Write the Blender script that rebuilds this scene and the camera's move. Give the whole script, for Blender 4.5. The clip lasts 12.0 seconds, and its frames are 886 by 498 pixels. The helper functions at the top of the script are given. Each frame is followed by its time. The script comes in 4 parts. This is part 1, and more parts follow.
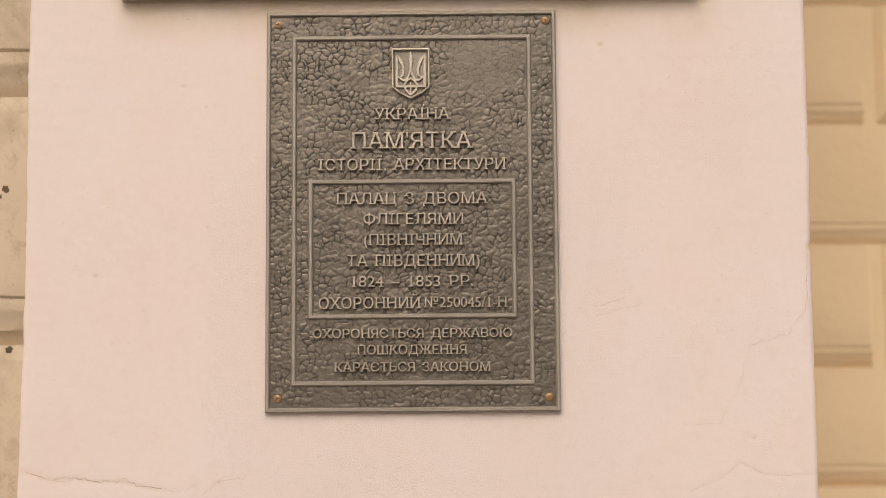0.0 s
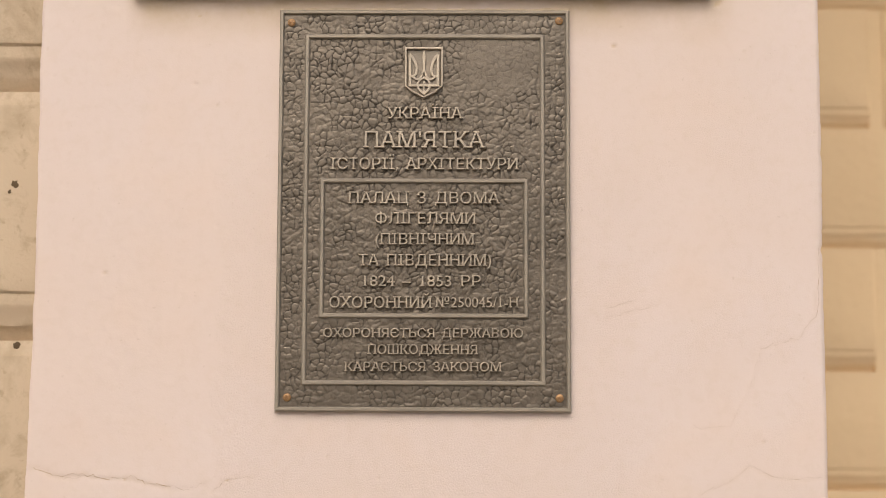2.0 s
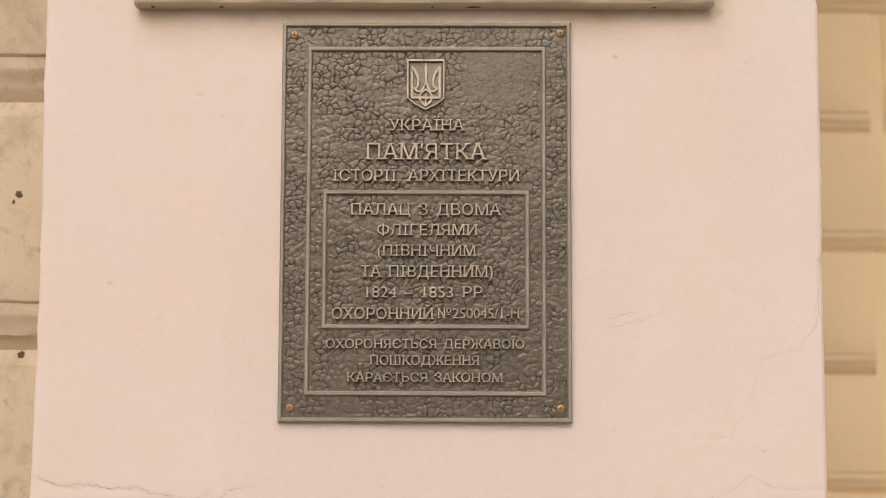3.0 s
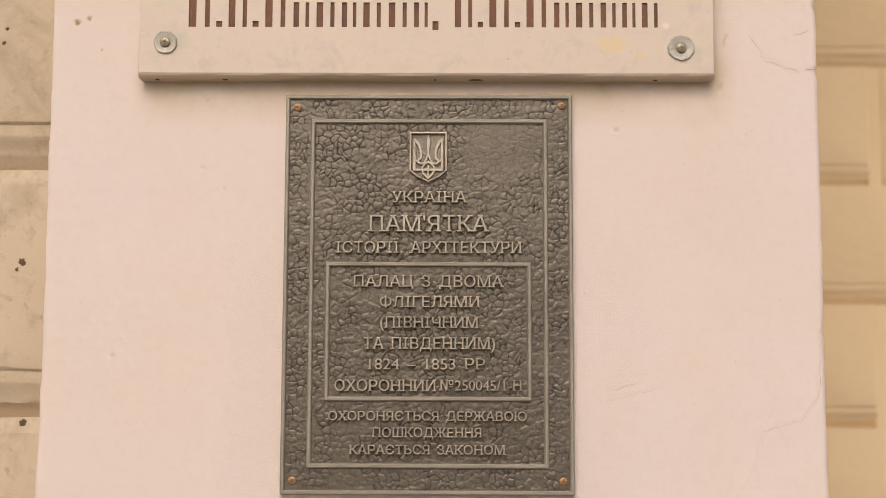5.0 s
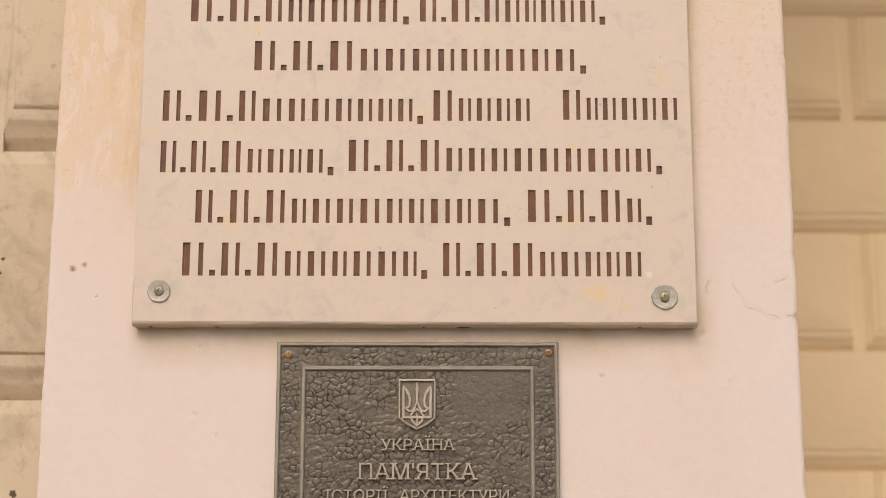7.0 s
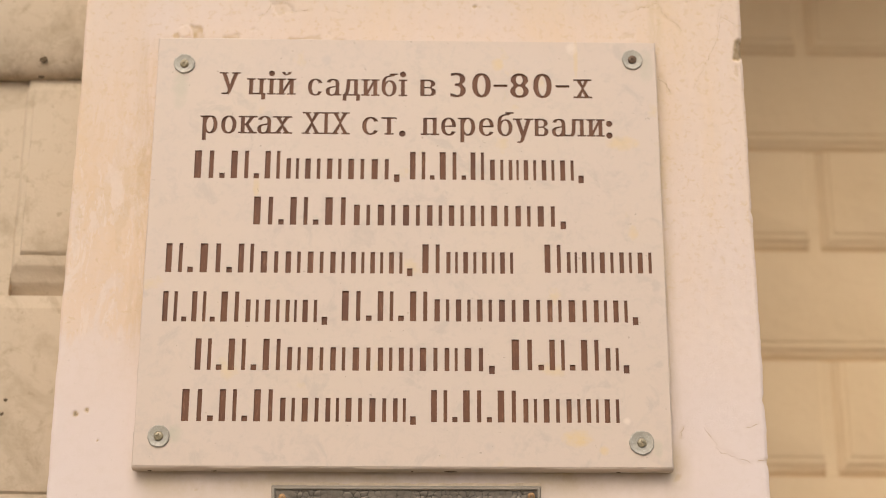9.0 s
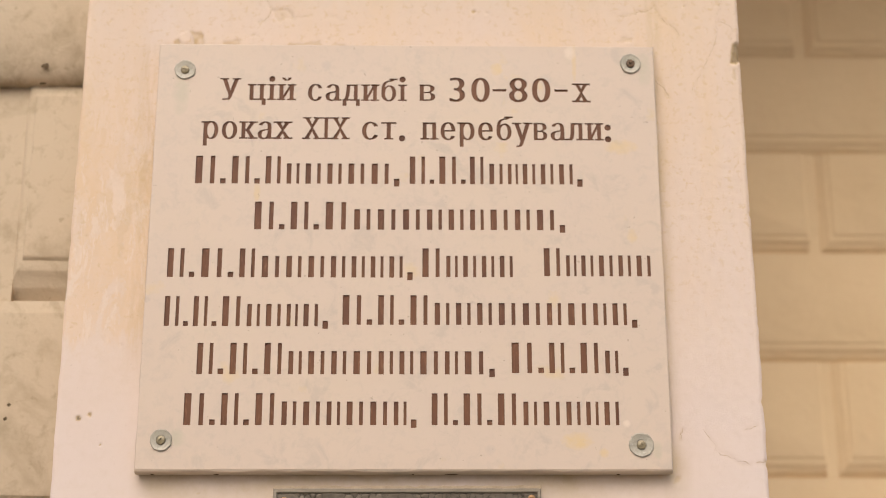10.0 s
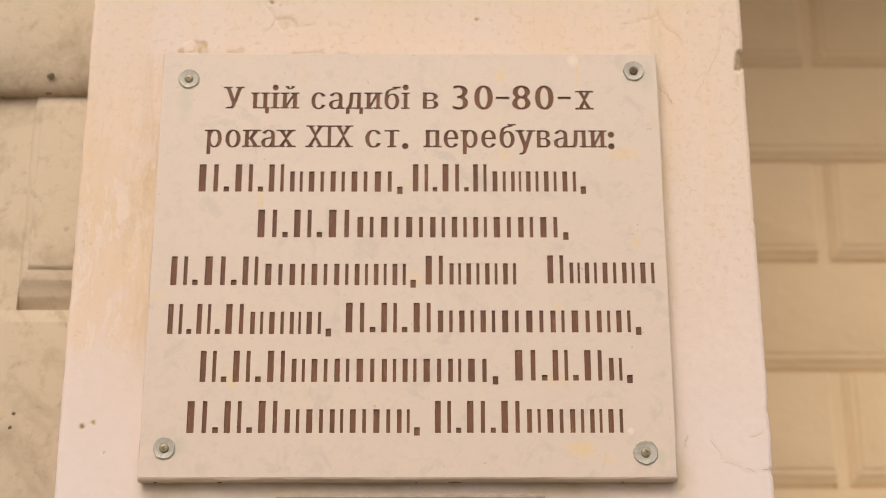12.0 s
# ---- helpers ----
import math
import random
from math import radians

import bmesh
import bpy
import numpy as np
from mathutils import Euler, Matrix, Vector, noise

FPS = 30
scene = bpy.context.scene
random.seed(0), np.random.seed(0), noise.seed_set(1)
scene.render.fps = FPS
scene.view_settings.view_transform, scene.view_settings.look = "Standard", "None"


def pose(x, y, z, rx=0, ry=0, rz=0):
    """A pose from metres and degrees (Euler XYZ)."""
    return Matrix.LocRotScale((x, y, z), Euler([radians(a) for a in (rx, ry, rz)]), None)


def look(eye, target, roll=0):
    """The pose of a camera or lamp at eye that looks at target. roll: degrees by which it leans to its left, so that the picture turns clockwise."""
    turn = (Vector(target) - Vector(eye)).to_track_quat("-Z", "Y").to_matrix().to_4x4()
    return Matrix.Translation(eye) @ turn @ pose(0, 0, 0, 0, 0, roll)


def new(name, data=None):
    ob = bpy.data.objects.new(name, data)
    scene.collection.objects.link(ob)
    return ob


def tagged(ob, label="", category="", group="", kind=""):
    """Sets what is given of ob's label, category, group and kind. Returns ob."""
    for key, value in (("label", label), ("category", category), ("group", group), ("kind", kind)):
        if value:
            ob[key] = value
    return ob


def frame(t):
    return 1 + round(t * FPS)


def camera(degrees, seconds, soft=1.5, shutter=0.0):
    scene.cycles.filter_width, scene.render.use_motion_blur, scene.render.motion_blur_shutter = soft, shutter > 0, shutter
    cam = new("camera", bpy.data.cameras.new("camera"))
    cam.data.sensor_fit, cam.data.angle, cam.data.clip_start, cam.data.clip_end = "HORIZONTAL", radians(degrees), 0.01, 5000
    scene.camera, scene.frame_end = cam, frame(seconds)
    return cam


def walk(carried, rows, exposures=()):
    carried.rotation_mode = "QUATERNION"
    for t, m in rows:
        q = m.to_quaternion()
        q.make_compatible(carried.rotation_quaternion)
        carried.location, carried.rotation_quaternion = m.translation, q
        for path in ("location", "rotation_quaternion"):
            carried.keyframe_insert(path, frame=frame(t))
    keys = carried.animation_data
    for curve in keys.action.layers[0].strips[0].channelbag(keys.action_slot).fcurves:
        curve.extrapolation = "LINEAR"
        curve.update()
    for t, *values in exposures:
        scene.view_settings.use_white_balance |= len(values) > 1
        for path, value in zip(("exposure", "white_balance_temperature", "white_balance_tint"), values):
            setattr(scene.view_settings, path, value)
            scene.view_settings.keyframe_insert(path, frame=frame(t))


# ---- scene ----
cam = camera(40.0, 12.0, soft=0.9)
PATH = [
    (0, (0.052, -1.668, 1.146), (0.034, 0.325, 1.312), -0.4),
    (0.5, (0.031, -1.667, 1.151), (0.023, 0.326, 1.314), 0.3),
    (1, (0.028, -1.665, 1.15), (0.024, 0.328, 1.317), 0.6),
    (1.5, (0.03, -1.662, 1.144), (0.025, 0.331, 1.313), 0.4),
    (2, (0.032, -1.664, 1.147), (0.019, 0.329, 1.312), 0.2),
    (2.5, (0.032, -1.669, 1.154), (0.017, 0.324, 1.316), 0.2),
    (4.3, (0.028, -1.688, 1.195), (0.01, 0.306, 1.347), 0.1),
    (4.5, (0.031, -1.684, 1.192), (0.01, 0.308, 1.368), 0.1),
    (5, (0.026, -1.686, 1.223), (0.013, 0.303, 1.432), 0.2),
    (5.5, (0.025, -1.696, 1.276), (0.015, 0.289, 1.522), 0.2),
    (6, (0.022, -1.71, 1.342), (0.021, 0.272, 1.611), 0.0),
    (6.5, (0.023, -1.727, 1.409), (0.026, 0.252, 1.698), -0.0),
    (7, (0.026, -1.746, 1.459), (0.031, 0.226, 1.791), 0.1),
    (7.5, (0.019, -1.771, 1.482), (0.034, 0.191, 1.874), 0.5),
    (7.7, (0.016, -1.783, 1.488), (0.036, 0.173, 1.903), 0.5),
    (9.3, (0.009, -1.861, 1.51), (0.051, 0.074, 2.013), 0.1),
    (9.5, (0.036, -1.862, 1.504), (0.052, 0.073, 2.01), 0.1),
    (10, (0.012, -1.866, 1.509), (0.05, 0.07, 2.008), -0.1),
    (10.5, (0.028, -1.864, 1.5), (0.043, 0.069, 2.014), 0.0),
    (11, (0.02, -1.865, 1.506), (0.039, 0.067, 2.022), -0.0),
    (11.5, (0.005, -1.866, 1.508), (0.041, 0.066, 2.024), -0.1),
    (12, (0.027, -1.862, 1.499), (0.044, 0.069, 2.021), -0.1),
]
walk(cam, [(t, look(eye, target, roll)) for t, eye, target, roll in PATH], exposures=((0.0, 0.13), (12.0, 0.13)))

cam.data.dof.use_dof = True
cam.data.dof.focus_distance = 1.75
cam.data.dof.aperture_fstop = 3.0

# ---- daylight: an overcast sky, soft and warm ----
world = bpy.data.worlds.new("overcast_sky")
scene.world = world
world.use_nodes = True
wn = world.node_tree.nodes
sky = wn.new("ShaderNodeTexSky")
sky.sky_type, sky.sun_disc = "NISHITA", False
sky.sun_elevation, sky.sun_rotation = radians(44), radians(195)
sky.air_density, sky.dust_density, sky.ozone_density = 1.0, 5.0, 1.0
wn["Background"].inputs["Strength"].default_value = 0.15
world.node_tree.links.new(sky.outputs["Color"], wn["Background"].inputs["Color"])
sun_data = bpy.data.lights.new("sun", "SUN")
sun_data.energy, sun_data.angle, sun_data.color = 1.05, radians(32), (0.955, 0.945, 0.945)
sun = new("sun", sun_data)
sun.matrix_world = look((-0.4, -8.0, 9.2), (0, 0, 1.5))


# ---- materials ----
class Mat:
    """A node material with a short way to add and join nodes."""

    def __init__(self, name, color, rough=0.8, metal=0.0, spec=0.5):
        self.m = bpy.data.materials.new(name)
        self.m.use_nodes = True
        self.t = self.m.node_tree
        self.b = self.t.nodes["Principled BSDF"]
        self.b.inputs["Base Color"].default_value = (*color, 1)
        self.b.inputs["Roughness"].default_value = rough
        self.b.inputs["Metallic"].default_value = metal
        self.b.inputs["Specular IOR Level"].default_value = spec
        self.color = self.rgb(color)
        self.pos = self.n("ShaderNodeTexCoord").outputs["Object"]
        self.height = None

    def n(self, kind, **values):
        node = self.t.nodes.new(kind)
        for k, v in values.items():
            node.inputs[k.replace("_", " ")].default_value = v
        return node

    def rgb(self, c):
        node = self.t.nodes.new("ShaderNodeRGB")
        node.outputs[0].default_value = (*c, 1)
        return node.outputs[0]

    def link(self, a, b):
        self.t.links.new(a, b)

    def noise(self, scale, detail=4.0, rough=0.55, distort=0.0, stretch=(1, 1, 1)):
        mp = self.n("ShaderNodeMapping")
        mp.inputs["Scale"].default_value = stretch
        self.link(self.pos, mp.inputs["Vector"])
        nz = self.n("ShaderNodeTexNoise", Scale=scale, Detail=detail, Roughness=rough, Distortion=distort)
        self.link(mp.outputs[0], nz.inputs["Vector"])
        return nz.outputs["Fac"]

    def ramp(self, fac, a, b):
        r = self.n("ShaderNodeMapRange")
        r.inputs["From Min"].default_value, r.inputs["From Max"].default_value = a, b
        self.link(fac, r.inputs["Value"])
        return r.outputs["Result"]

    def math(self, op, a, b):
        node = self.t.nodes.new("ShaderNodeMath")
        node.operation = op
        for k, v in ((0, a), (1, b)):
            if isinstance(v, (int, float)):
                node.inputs[k].default_value = v
            else:
                self.link(v, node.inputs[k])
        return node.outputs[0]

    def tint(self, fac, color, amount=1.0):
        """Mix a further colour in where fac is high."""
        mix = self.t.nodes.new("ShaderNodeMix")
        mix.data_type = "RGBA"
        self.link(self.math("MULTIPLY", fac, amount), mix.inputs["Factor"])
        self.link(self.color, mix.inputs["A"])
        mix.inputs["B"].default_value = (*color, 1)
        self.color = mix.outputs["Result"]
        return self

    def relief(self, fac, size):
        h = self.math("MULTIPLY", fac, size)
        self.height = h if self.height is None else self.math("ADD", self.height, h)
        return self

    def rough(self, fac, lo, hi):
        r = self.n("ShaderNodeMapRange")
        r.inputs["To Min"].default_value, r.inputs["To Max"].default_value = lo, hi
        self.link(fac, r.inputs["Value"])
        self.link(r.outputs["Result"], self.b.inputs["Roughness"])
        return self

    def done(self):
        self.link(self.color, self.b.inputs["Base Color"])
        if self.height is not None:
            bump = self.n("ShaderNodeBump", Strength=1.0, Distance=1.0)
            self.link(self.height, bump.inputs["Height"])
            self.link(bump.outputs[0], self.b.inputs["Normal"])
        return self.m


def axis(mat, k):
    sep = mat.t.nodes.new("ShaderNodeSeparateXYZ")
    mat.link(mat.pos, sep.inputs[0])
    return sep.outputs[k]


def make_plaster():
    m = Mat("painted_plaster", (0.615, 0.505, 0.432), 0.85, spec=0.3)
    m.tint(m.ramp(m.noise(2.2, 5), 0.42, 0.70), (0.625, 0.527, 0.475), 0.8)
    m.tint(m.ramp(m.noise(7, 6), 0.50, 0.75), (0.62, 0.48, 0.375), 0.4)
    high = m.ramp(axis(m, "Z"), 1.72, 2.05)
    smear = m.ramp(m.noise(5, 7, 0.65, 0.6, (1.3, 1, 0.45)), 0.25, 0.75)
    m.tint(m.math("MULTIPLY", high, smear), (0.62, 0.455, 0.285), 0.9)
    edge = m.ramp(axis(m, "X"), -0.39, -0.42)
    rub = m.ramp(m.noise(24, 8, 0.75, 0.5, (1, 1, 0.4)), 0.45, 0.60)
    band = m.math("MULTIPLY", high, m.ramp(axis(m, "Z"), 2.36, 2.22))
    m.tint(m.math("MULTIPLY", high, m.ramp(m.noise(85, 5, 0.7, 0.4), 0.54, 0.63)), (0.54, 0.39, 0.235), 0.55)
    m.tint(m.math("MULTIPLY", m.math("MULTIPLY", band, edge), rub), (0.56, 0.40, 0.24), 0.5)
    wash = m.math("MULTIPLY", m.ramp(axis(m, "X"), -0.36, -0.43), m.math("MULTIPLY", m.ramp(m.math("ADD", axis(m, "Z"), m.math("MULTIPLY", m.noise(22, 6, 0.65, 0.4, (1.6, 1, 0.6)), 0.16)), 1.915, 1.935), m.ramp(axis(m, "Z"), 2.30, 2.05)))
    m.tint(m.math("MULTIPLY", wash, m.ramp(m.noise(13, 7, 0.7, 0.6, (1.3, 1, 0.5)), 0.44, 0.50)), (0.62, 0.440, 0.275), 0.5)
    m.tint(m.math("MULTIPLY", wash, m.ramp(m.noise(21, 7, 0.72, 0.8, (1.6, 1, 0.5)), 0.53, 0.57)), (0.65, 0.53, 0.43), 0.7)
    m.tint(m.math("MULTIPLY", wash, m.ramp(m.noise(70, 5, 0.7, 0.5), 0.60, 0.68)), (0.52, 0.375, 0.215), 0.5)
    beside = m.math("MULTIPLY", m.ramp(axis(m, "X"), -0.462, -0.420), m.ramp(axis(m, "X"), -0.395, -0.405))
    streak = m.ramp(m.noise(30, 7, 0.7, 0.4, (1.4, 1, 0.28)), 0.42, 0.60)
    m.tint(m.math("MULTIPLY", m.math("MULTIPLY", beside, streak), m.math("MULTIPLY", m.ramp(axis(m, "Z"), 1.76, 1.90), m.ramp(axis(m, "Z"), 2.345, 2.325))), (0.47, 0.335, 0.185), 0.6)
    brink = m.math("MULTIPLY", m.ramp(axis(m, "X"), 0.416, 0.396), m.ramp(axis(m, "X"), 0.385, 0.392))
    streak = m.math("MULTIPLY", m.ramp(m.noise(40, 6, 0.7, 0.4, (1.4, 1, 0.3)), 0.35, 0.60), m.ramp(axis(m, "Z"), 1.62, 1.65))
    m.tint(m.math("MULTIPLY", brink, streak), (0.46, 0.345, 0.18), 0.6)
    wear_shade = m.n("ShaderNodeAttribute")
    wear_shade.attribute_name = "wear_shade"
    m.tint(m.ramp(wear_shade.outputs["Fac"], 0.0, 0.8), (0.43, 0.30, 0.15), 0.95)
    # top of the mask: the shade inside holes, put into the colour
    m.tint(m.ramp(wear_shade.outputs["Fac"], 0.85, 1.0), (0.15, 0.105, 0.06), 0.8)
    m.tint(m.ramp(m.noise(140, 2), 0.70, 0.76), (0.45, 0.35, 0.26), 0.35)
    rough = m.math("MULTIPLY", m.math("MULTIPLY", m.ramp(m.noise(6, 4, 0.6, 0.4), 0.46, 0.62), m.ramp(axis(m, "X"), 0.10, 0.28)), m.noise(620, 3, 0.6))
    m.tint(m.ramp(m.noise(55, 6, 0.7, 0.3), 0.48, 0.70), (0.565, 0.455, 0.36), 0.35)
    m.relief(m.noise(420, 3), 0.00012).relief(m.noise(14, 4), 0.0003).relief(rough, 0.0006)
    m.relief(m.noise(60, 5, 0.6, 0.2, (0.35, 1, 1.6)), 0.00010)
    ragged = m.math("ADD", axis(m, "X"), m.math("MULTIPLY", m.noise(16, 6, 0.7), 0.10))
    stucco = m.math("MULTIPLY", m.math("MULTIPLY", m.ramp(ragged, -0.236, -0.214), m.ramp(ragged, 0.40, 0.30)), m.ramp(axis(m, "Z"), 1.50, 1.36))
    m.relief(m.math("MULTIPLY", stucco, m.math("ADD", m.noise(520, 3, 0.6), 0.10)), 0.0008)
    # olive stain under the slab, deepened to colour the slab's shadow warm
    stain_and_shade = m.math("MULTIPLY", m.math("MULTIPLY", m.ramp(axis(m, "Z"), 1.570, 1.632), m.ramp(axis(m, "Z"), 1.70, 1.66)), m.ramp(m.noise(9, 6, 0.65), 0.30, 0.62))
    stain_and_shade = m.math("MULTIPLY", stain_and_shade, m.math("MULTIPLY", m.ramp(axis(m, "X"), -0.425, -0.39), m.ramp(axis(m, "X"), 0.43, 0.40)))
    m.tint(stain_and_shade, (0.42, 0.315, 0.175), 0.75)
    return m.done()


def make_wall_paint(name, base, pale, dirt, amount, soffit_z=None):
    m = Mat(name, base, 0.9, spec=0.25)
    info = m.t.nodes.new("ShaderNodeObjectInfo")
    m.tint(info.outputs["Random"], pale, 0.15)
    m.tint(m.ramp(m.noise(3.0, 6), 0.42, 0.70), pale, 0.6)
    m.tint(m.ramp(m.noise(9, 7, 0.65, 0.3), 0.52, 0.72), dirt, amount)
    m.tint(m.ramp(m.noise(60, 3), 0.66, 0.74), dirt, amount * 0.8)
    if soffit_z:
        m.tint(m.ramp(m.noise(30, 6, 0.7, 0.5), 0.52, 0.68), dirt, amount * 0.7)
        # blotchy dark band that paints the shade under the overhang
        low = m.math("MULTIPLY", m.ramp(axis(m, "Z"), soffit_z + 0.10, soffit_z + 0.01), m.ramp(axis(m, "Z"), soffit_z - 0.01, soffit_z + 0.005))
        m.tint(m.math("MULTIPLY", low, m.ramp(m.noise(11, 6, 0.7, 0.2), 0.42, 0.66)), (0.14, 0.105, 0.062), 0.55)
    m.relief(m.noise(200, 4), 0.0004).relief(m.noise(22, 5), 0.0022)
    return m.done()


def spot(m, cx, cz, rx, rz, color, amount):
    """A stain of uneven outline at a place of the wall plane."""
    u = m.math("DIVIDE", m.math("SUBTRACT", axis(m, "X"), cx), rx)
    w = m.math("DIVIDE", m.math("SUBTRACT", axis(m, "Z"), cz), rz)
    d = m.math("ADD", m.math("MULTIPLY", u, u), m.math("MULTIPLY", w, w))
    ragged = m.math("ADD", d, m.math("MULTIPLY", m.noise(70, 4, 0.65), 1.6))
    m.tint(m.ramp(ragged, 1.7, 0.8), color, amount)


def make_marble():
    m = Mat("white_marble", (0.55, 0.44, 0.345), 0.5, spec=0.35)
    m.tint(m.ramp(m.noise(4, 6, 0.6, 0.8), 0.45, 0.70), (0.56, 0.445, 0.335), 0.8)
    m.tint(m.ramp(m.noise(22, 5, 0.6, 0.5), 0.57, 0.68), (0.42, 0.355, 0.29), 0.5)
    m.tint(m.ramp(m.noise(60, 5, 0.7, 0.4), 0.50, 0.70), (0.47, 0.39, 0.315), 0.5)
    m.tint(m.ramp(m.noise(15, 4, 0.5), 0.65, 0.72), (0.60, 0.44, 0.22), 0.42)
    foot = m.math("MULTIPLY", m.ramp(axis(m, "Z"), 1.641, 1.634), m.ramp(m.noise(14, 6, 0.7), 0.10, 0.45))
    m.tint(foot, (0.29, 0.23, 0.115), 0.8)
    yellow, green, pale = (0.60, 0.42, 0.17), (0.38, 0.37, 0.26), (0.66, 0.55, 0.44)
    for cx, cz, rx, rz, color, amount in ((0.250, 1.686, 0.026, 0.016, yellow, 0.6), (0.290, 1.668, 0.009, 0.009, yellow, 0.5), (0.333, 2.153, 0.030, 0.014, yellow, 0.45), (0.345, 2.006, 0.010, 0.014, yellow, 0.4),
                                          (0.135, 2.285, 0.012, 0.012, yellow, 0.5), (0.262, 2.300, 0.005, 0.040, yellow, 0.4), (0.256, 2.315, 0.012, 0.014, pale, 0.7), (-0.245, 2.075, 0.006, 0.022, yellow, 0.4),
                                          (-0.373, 2.240, 0.016, 0.040, green, 0.4), (0.375, 2.285, 0.016, 0.034, green, 0.4), (-0.352, 1.690, 0.016, 0.016, green, 0.45), (0.370, 1.672, 0.010, 0.016, green, 0.4),
                                          (0.326, 1.712, 0.007, 0.007, pale, 0.8), (-0.140, 2.290, 0.010, 0.012, (0.42, 0.36, 0.31), 0.35), (0.215, 2.265, 0.012, 0.014, (0.42, 0.36, 0.31), 0.35), (0.118, 1.672, 0.010, 0.010, (0.42, 0.36, 0.31), 0.4)):
        spot(m, cx, cz, rx, rz, color, amount)
    m.tint(m.ramp(m.noise(110, 2), 0.72, 0.77), (0.25, 0.20, 0.16), 0.5)
    m.relief(m.noise(120, 3), 0.0002)
    return m.rough(m.noise(8), 0.38, 0.60).done()


def make_letter_paint():
    m = Mat("brown_letter_paint", (0.152, 0.064, 0.031), 0.6, spec=0.3)
    m.tint(m.ramp(m.noise(160, 5, 0.7, 0, (1.6, 1, 0.25)), 0.55, 0.75), (0.31, 0.165, 0.088), 0.75)
    m.tint(m.ramp(m.noise(18, 4), 0.45, 0.7), (0.095, 0.040, 0.024), 0.7)
    m.relief(m.noise(300, 4, 0.6, 0, (1, 1, 0.3)), 0.0008)
    return m.done()


def make_bronze(name, base, other, rough, metal=0.35, crease_shade=False):
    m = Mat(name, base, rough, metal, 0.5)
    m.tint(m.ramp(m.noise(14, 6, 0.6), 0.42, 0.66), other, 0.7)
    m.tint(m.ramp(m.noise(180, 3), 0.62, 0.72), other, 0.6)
    # the shade of the creases is put into the base colour
    if crease_shade:
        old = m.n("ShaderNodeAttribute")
        old.attribute_name = "crease_shade"
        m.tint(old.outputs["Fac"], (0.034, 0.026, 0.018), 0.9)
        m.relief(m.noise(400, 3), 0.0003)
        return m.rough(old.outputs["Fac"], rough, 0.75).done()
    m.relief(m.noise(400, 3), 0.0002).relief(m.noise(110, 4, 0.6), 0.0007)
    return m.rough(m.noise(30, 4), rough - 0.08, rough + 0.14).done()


def make_zinc():
    m = Mat("scuffed_zinc", (0.40, 0.36, 0.285), 0.55, 0.25, 0.5)
    m.tint(m.ramp(m.noise(90, 6, 0.7, 0.5), 0.45, 0.62), (0.27, 0.245, 0.195), 0.6)
    m.tint(m.ramp(m.noise(260, 4, 0.6), 0.58, 0.68), (0.56, 0.52, 0.44), 0.45)
    m.relief(m.noise(220, 5, 0.7), 0.0006)
    return m.rough(m.noise(120, 4), 0.42, 0.70).done()


PLASTER = make_plaster()
LEFT_PAINT = make_wall_paint("weathered_cream_paint", (0.50, 0.395, 0.275), (0.53, 0.43, 0.31), (0.30, 0.23, 0.14), 0.6, 2.33)
RIGHT_PAINT = make_wall_paint("ochre_wall_paint", (0.638, 0.476, 0.284), (0.658, 0.496, 0.306), (0.57, 0.41, 0.242), 0.3)
DARK_BLOB = make_wall_paint("dark_blob", (0.10, 0.068, 0.036), (0.13, 0.09, 0.05), (0.06, 0.04, 0.022), 0.6)
# dark of the cracks, given as a colour
CRACK_SHADE = make_wall_paint("crack_shade", (0.34, 0.24, 0.145), (0.44, 0.32, 0.21), (0.17, 0.115, 0.065), 0.9)
MARBLE = make_marble()
LETTER = make_letter_paint()
BRONZE = make_bronze("dark_bronze", (0.205, 0.17, 0.128), (0.16, 0.133, 0.10), 0.36, 0.55)
BRONZE_FIELD = make_bronze("pebbled_bronze", (0.150, 0.122, 0.090), (0.117, 0.095, 0.069), 0.44, 0.60, True)
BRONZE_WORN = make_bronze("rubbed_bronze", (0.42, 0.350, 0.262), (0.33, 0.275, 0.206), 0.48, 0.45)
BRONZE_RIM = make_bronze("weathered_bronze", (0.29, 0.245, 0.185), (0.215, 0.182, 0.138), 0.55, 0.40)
BRASS = make_bronze("brass_screw", (0.36, 0.20, 0.080), (0.20, 0.11, 0.05), 0.42)
ZINC = make_zinc()
RUST = make_bronze("rusty_steel", (0.16, 0.095, 0.05), (0.07, 0.042, 0.025), 0.6, 0.2)
REFLECTED_WALL = make_wall_paint("dark_reflected_wall", (0.095, 0.085, 0.060), (0.12, 0.105, 0.075), (0.06, 0.052, 0.036), 0.5)
STEEL = make_bronze("dark_yellow_steel", (0.34, 0.28, 0.17), (0.19, 0.15, 0.09), 0.35)
GROUND = make_wall_paint("grey_paving", (0.31, 0.275, 0.225), (0.36, 0.32, 0.265), (0.20, 0.17, 0.135), 0.5)


# ---- mesh helpers ----
def put(name, bm, material, parent=None, label=""):
    mesh = bpy.data.meshes.new(name)
    bm.to_mesh(mesh)
    bm.free()
    mesh.materials.append(material)
    ob = new(name, mesh)
    ob.parent = parent
    if label:
        tagged(ob, label)
    return ob


def part(name, bm, material, parent, label=""):
    return put(name, bm, material, parent, label)


def thing(name, at, label, category):
    return tagged(_at(new(name), at), label, category)


def _at(ob, at):
    ob.location = at
    return ob


def smooth(ob, angle=40):
    ob.data.shade_smooth()
    ob.data.set_sharp_from_angle(angle=radians(angle))
    return ob


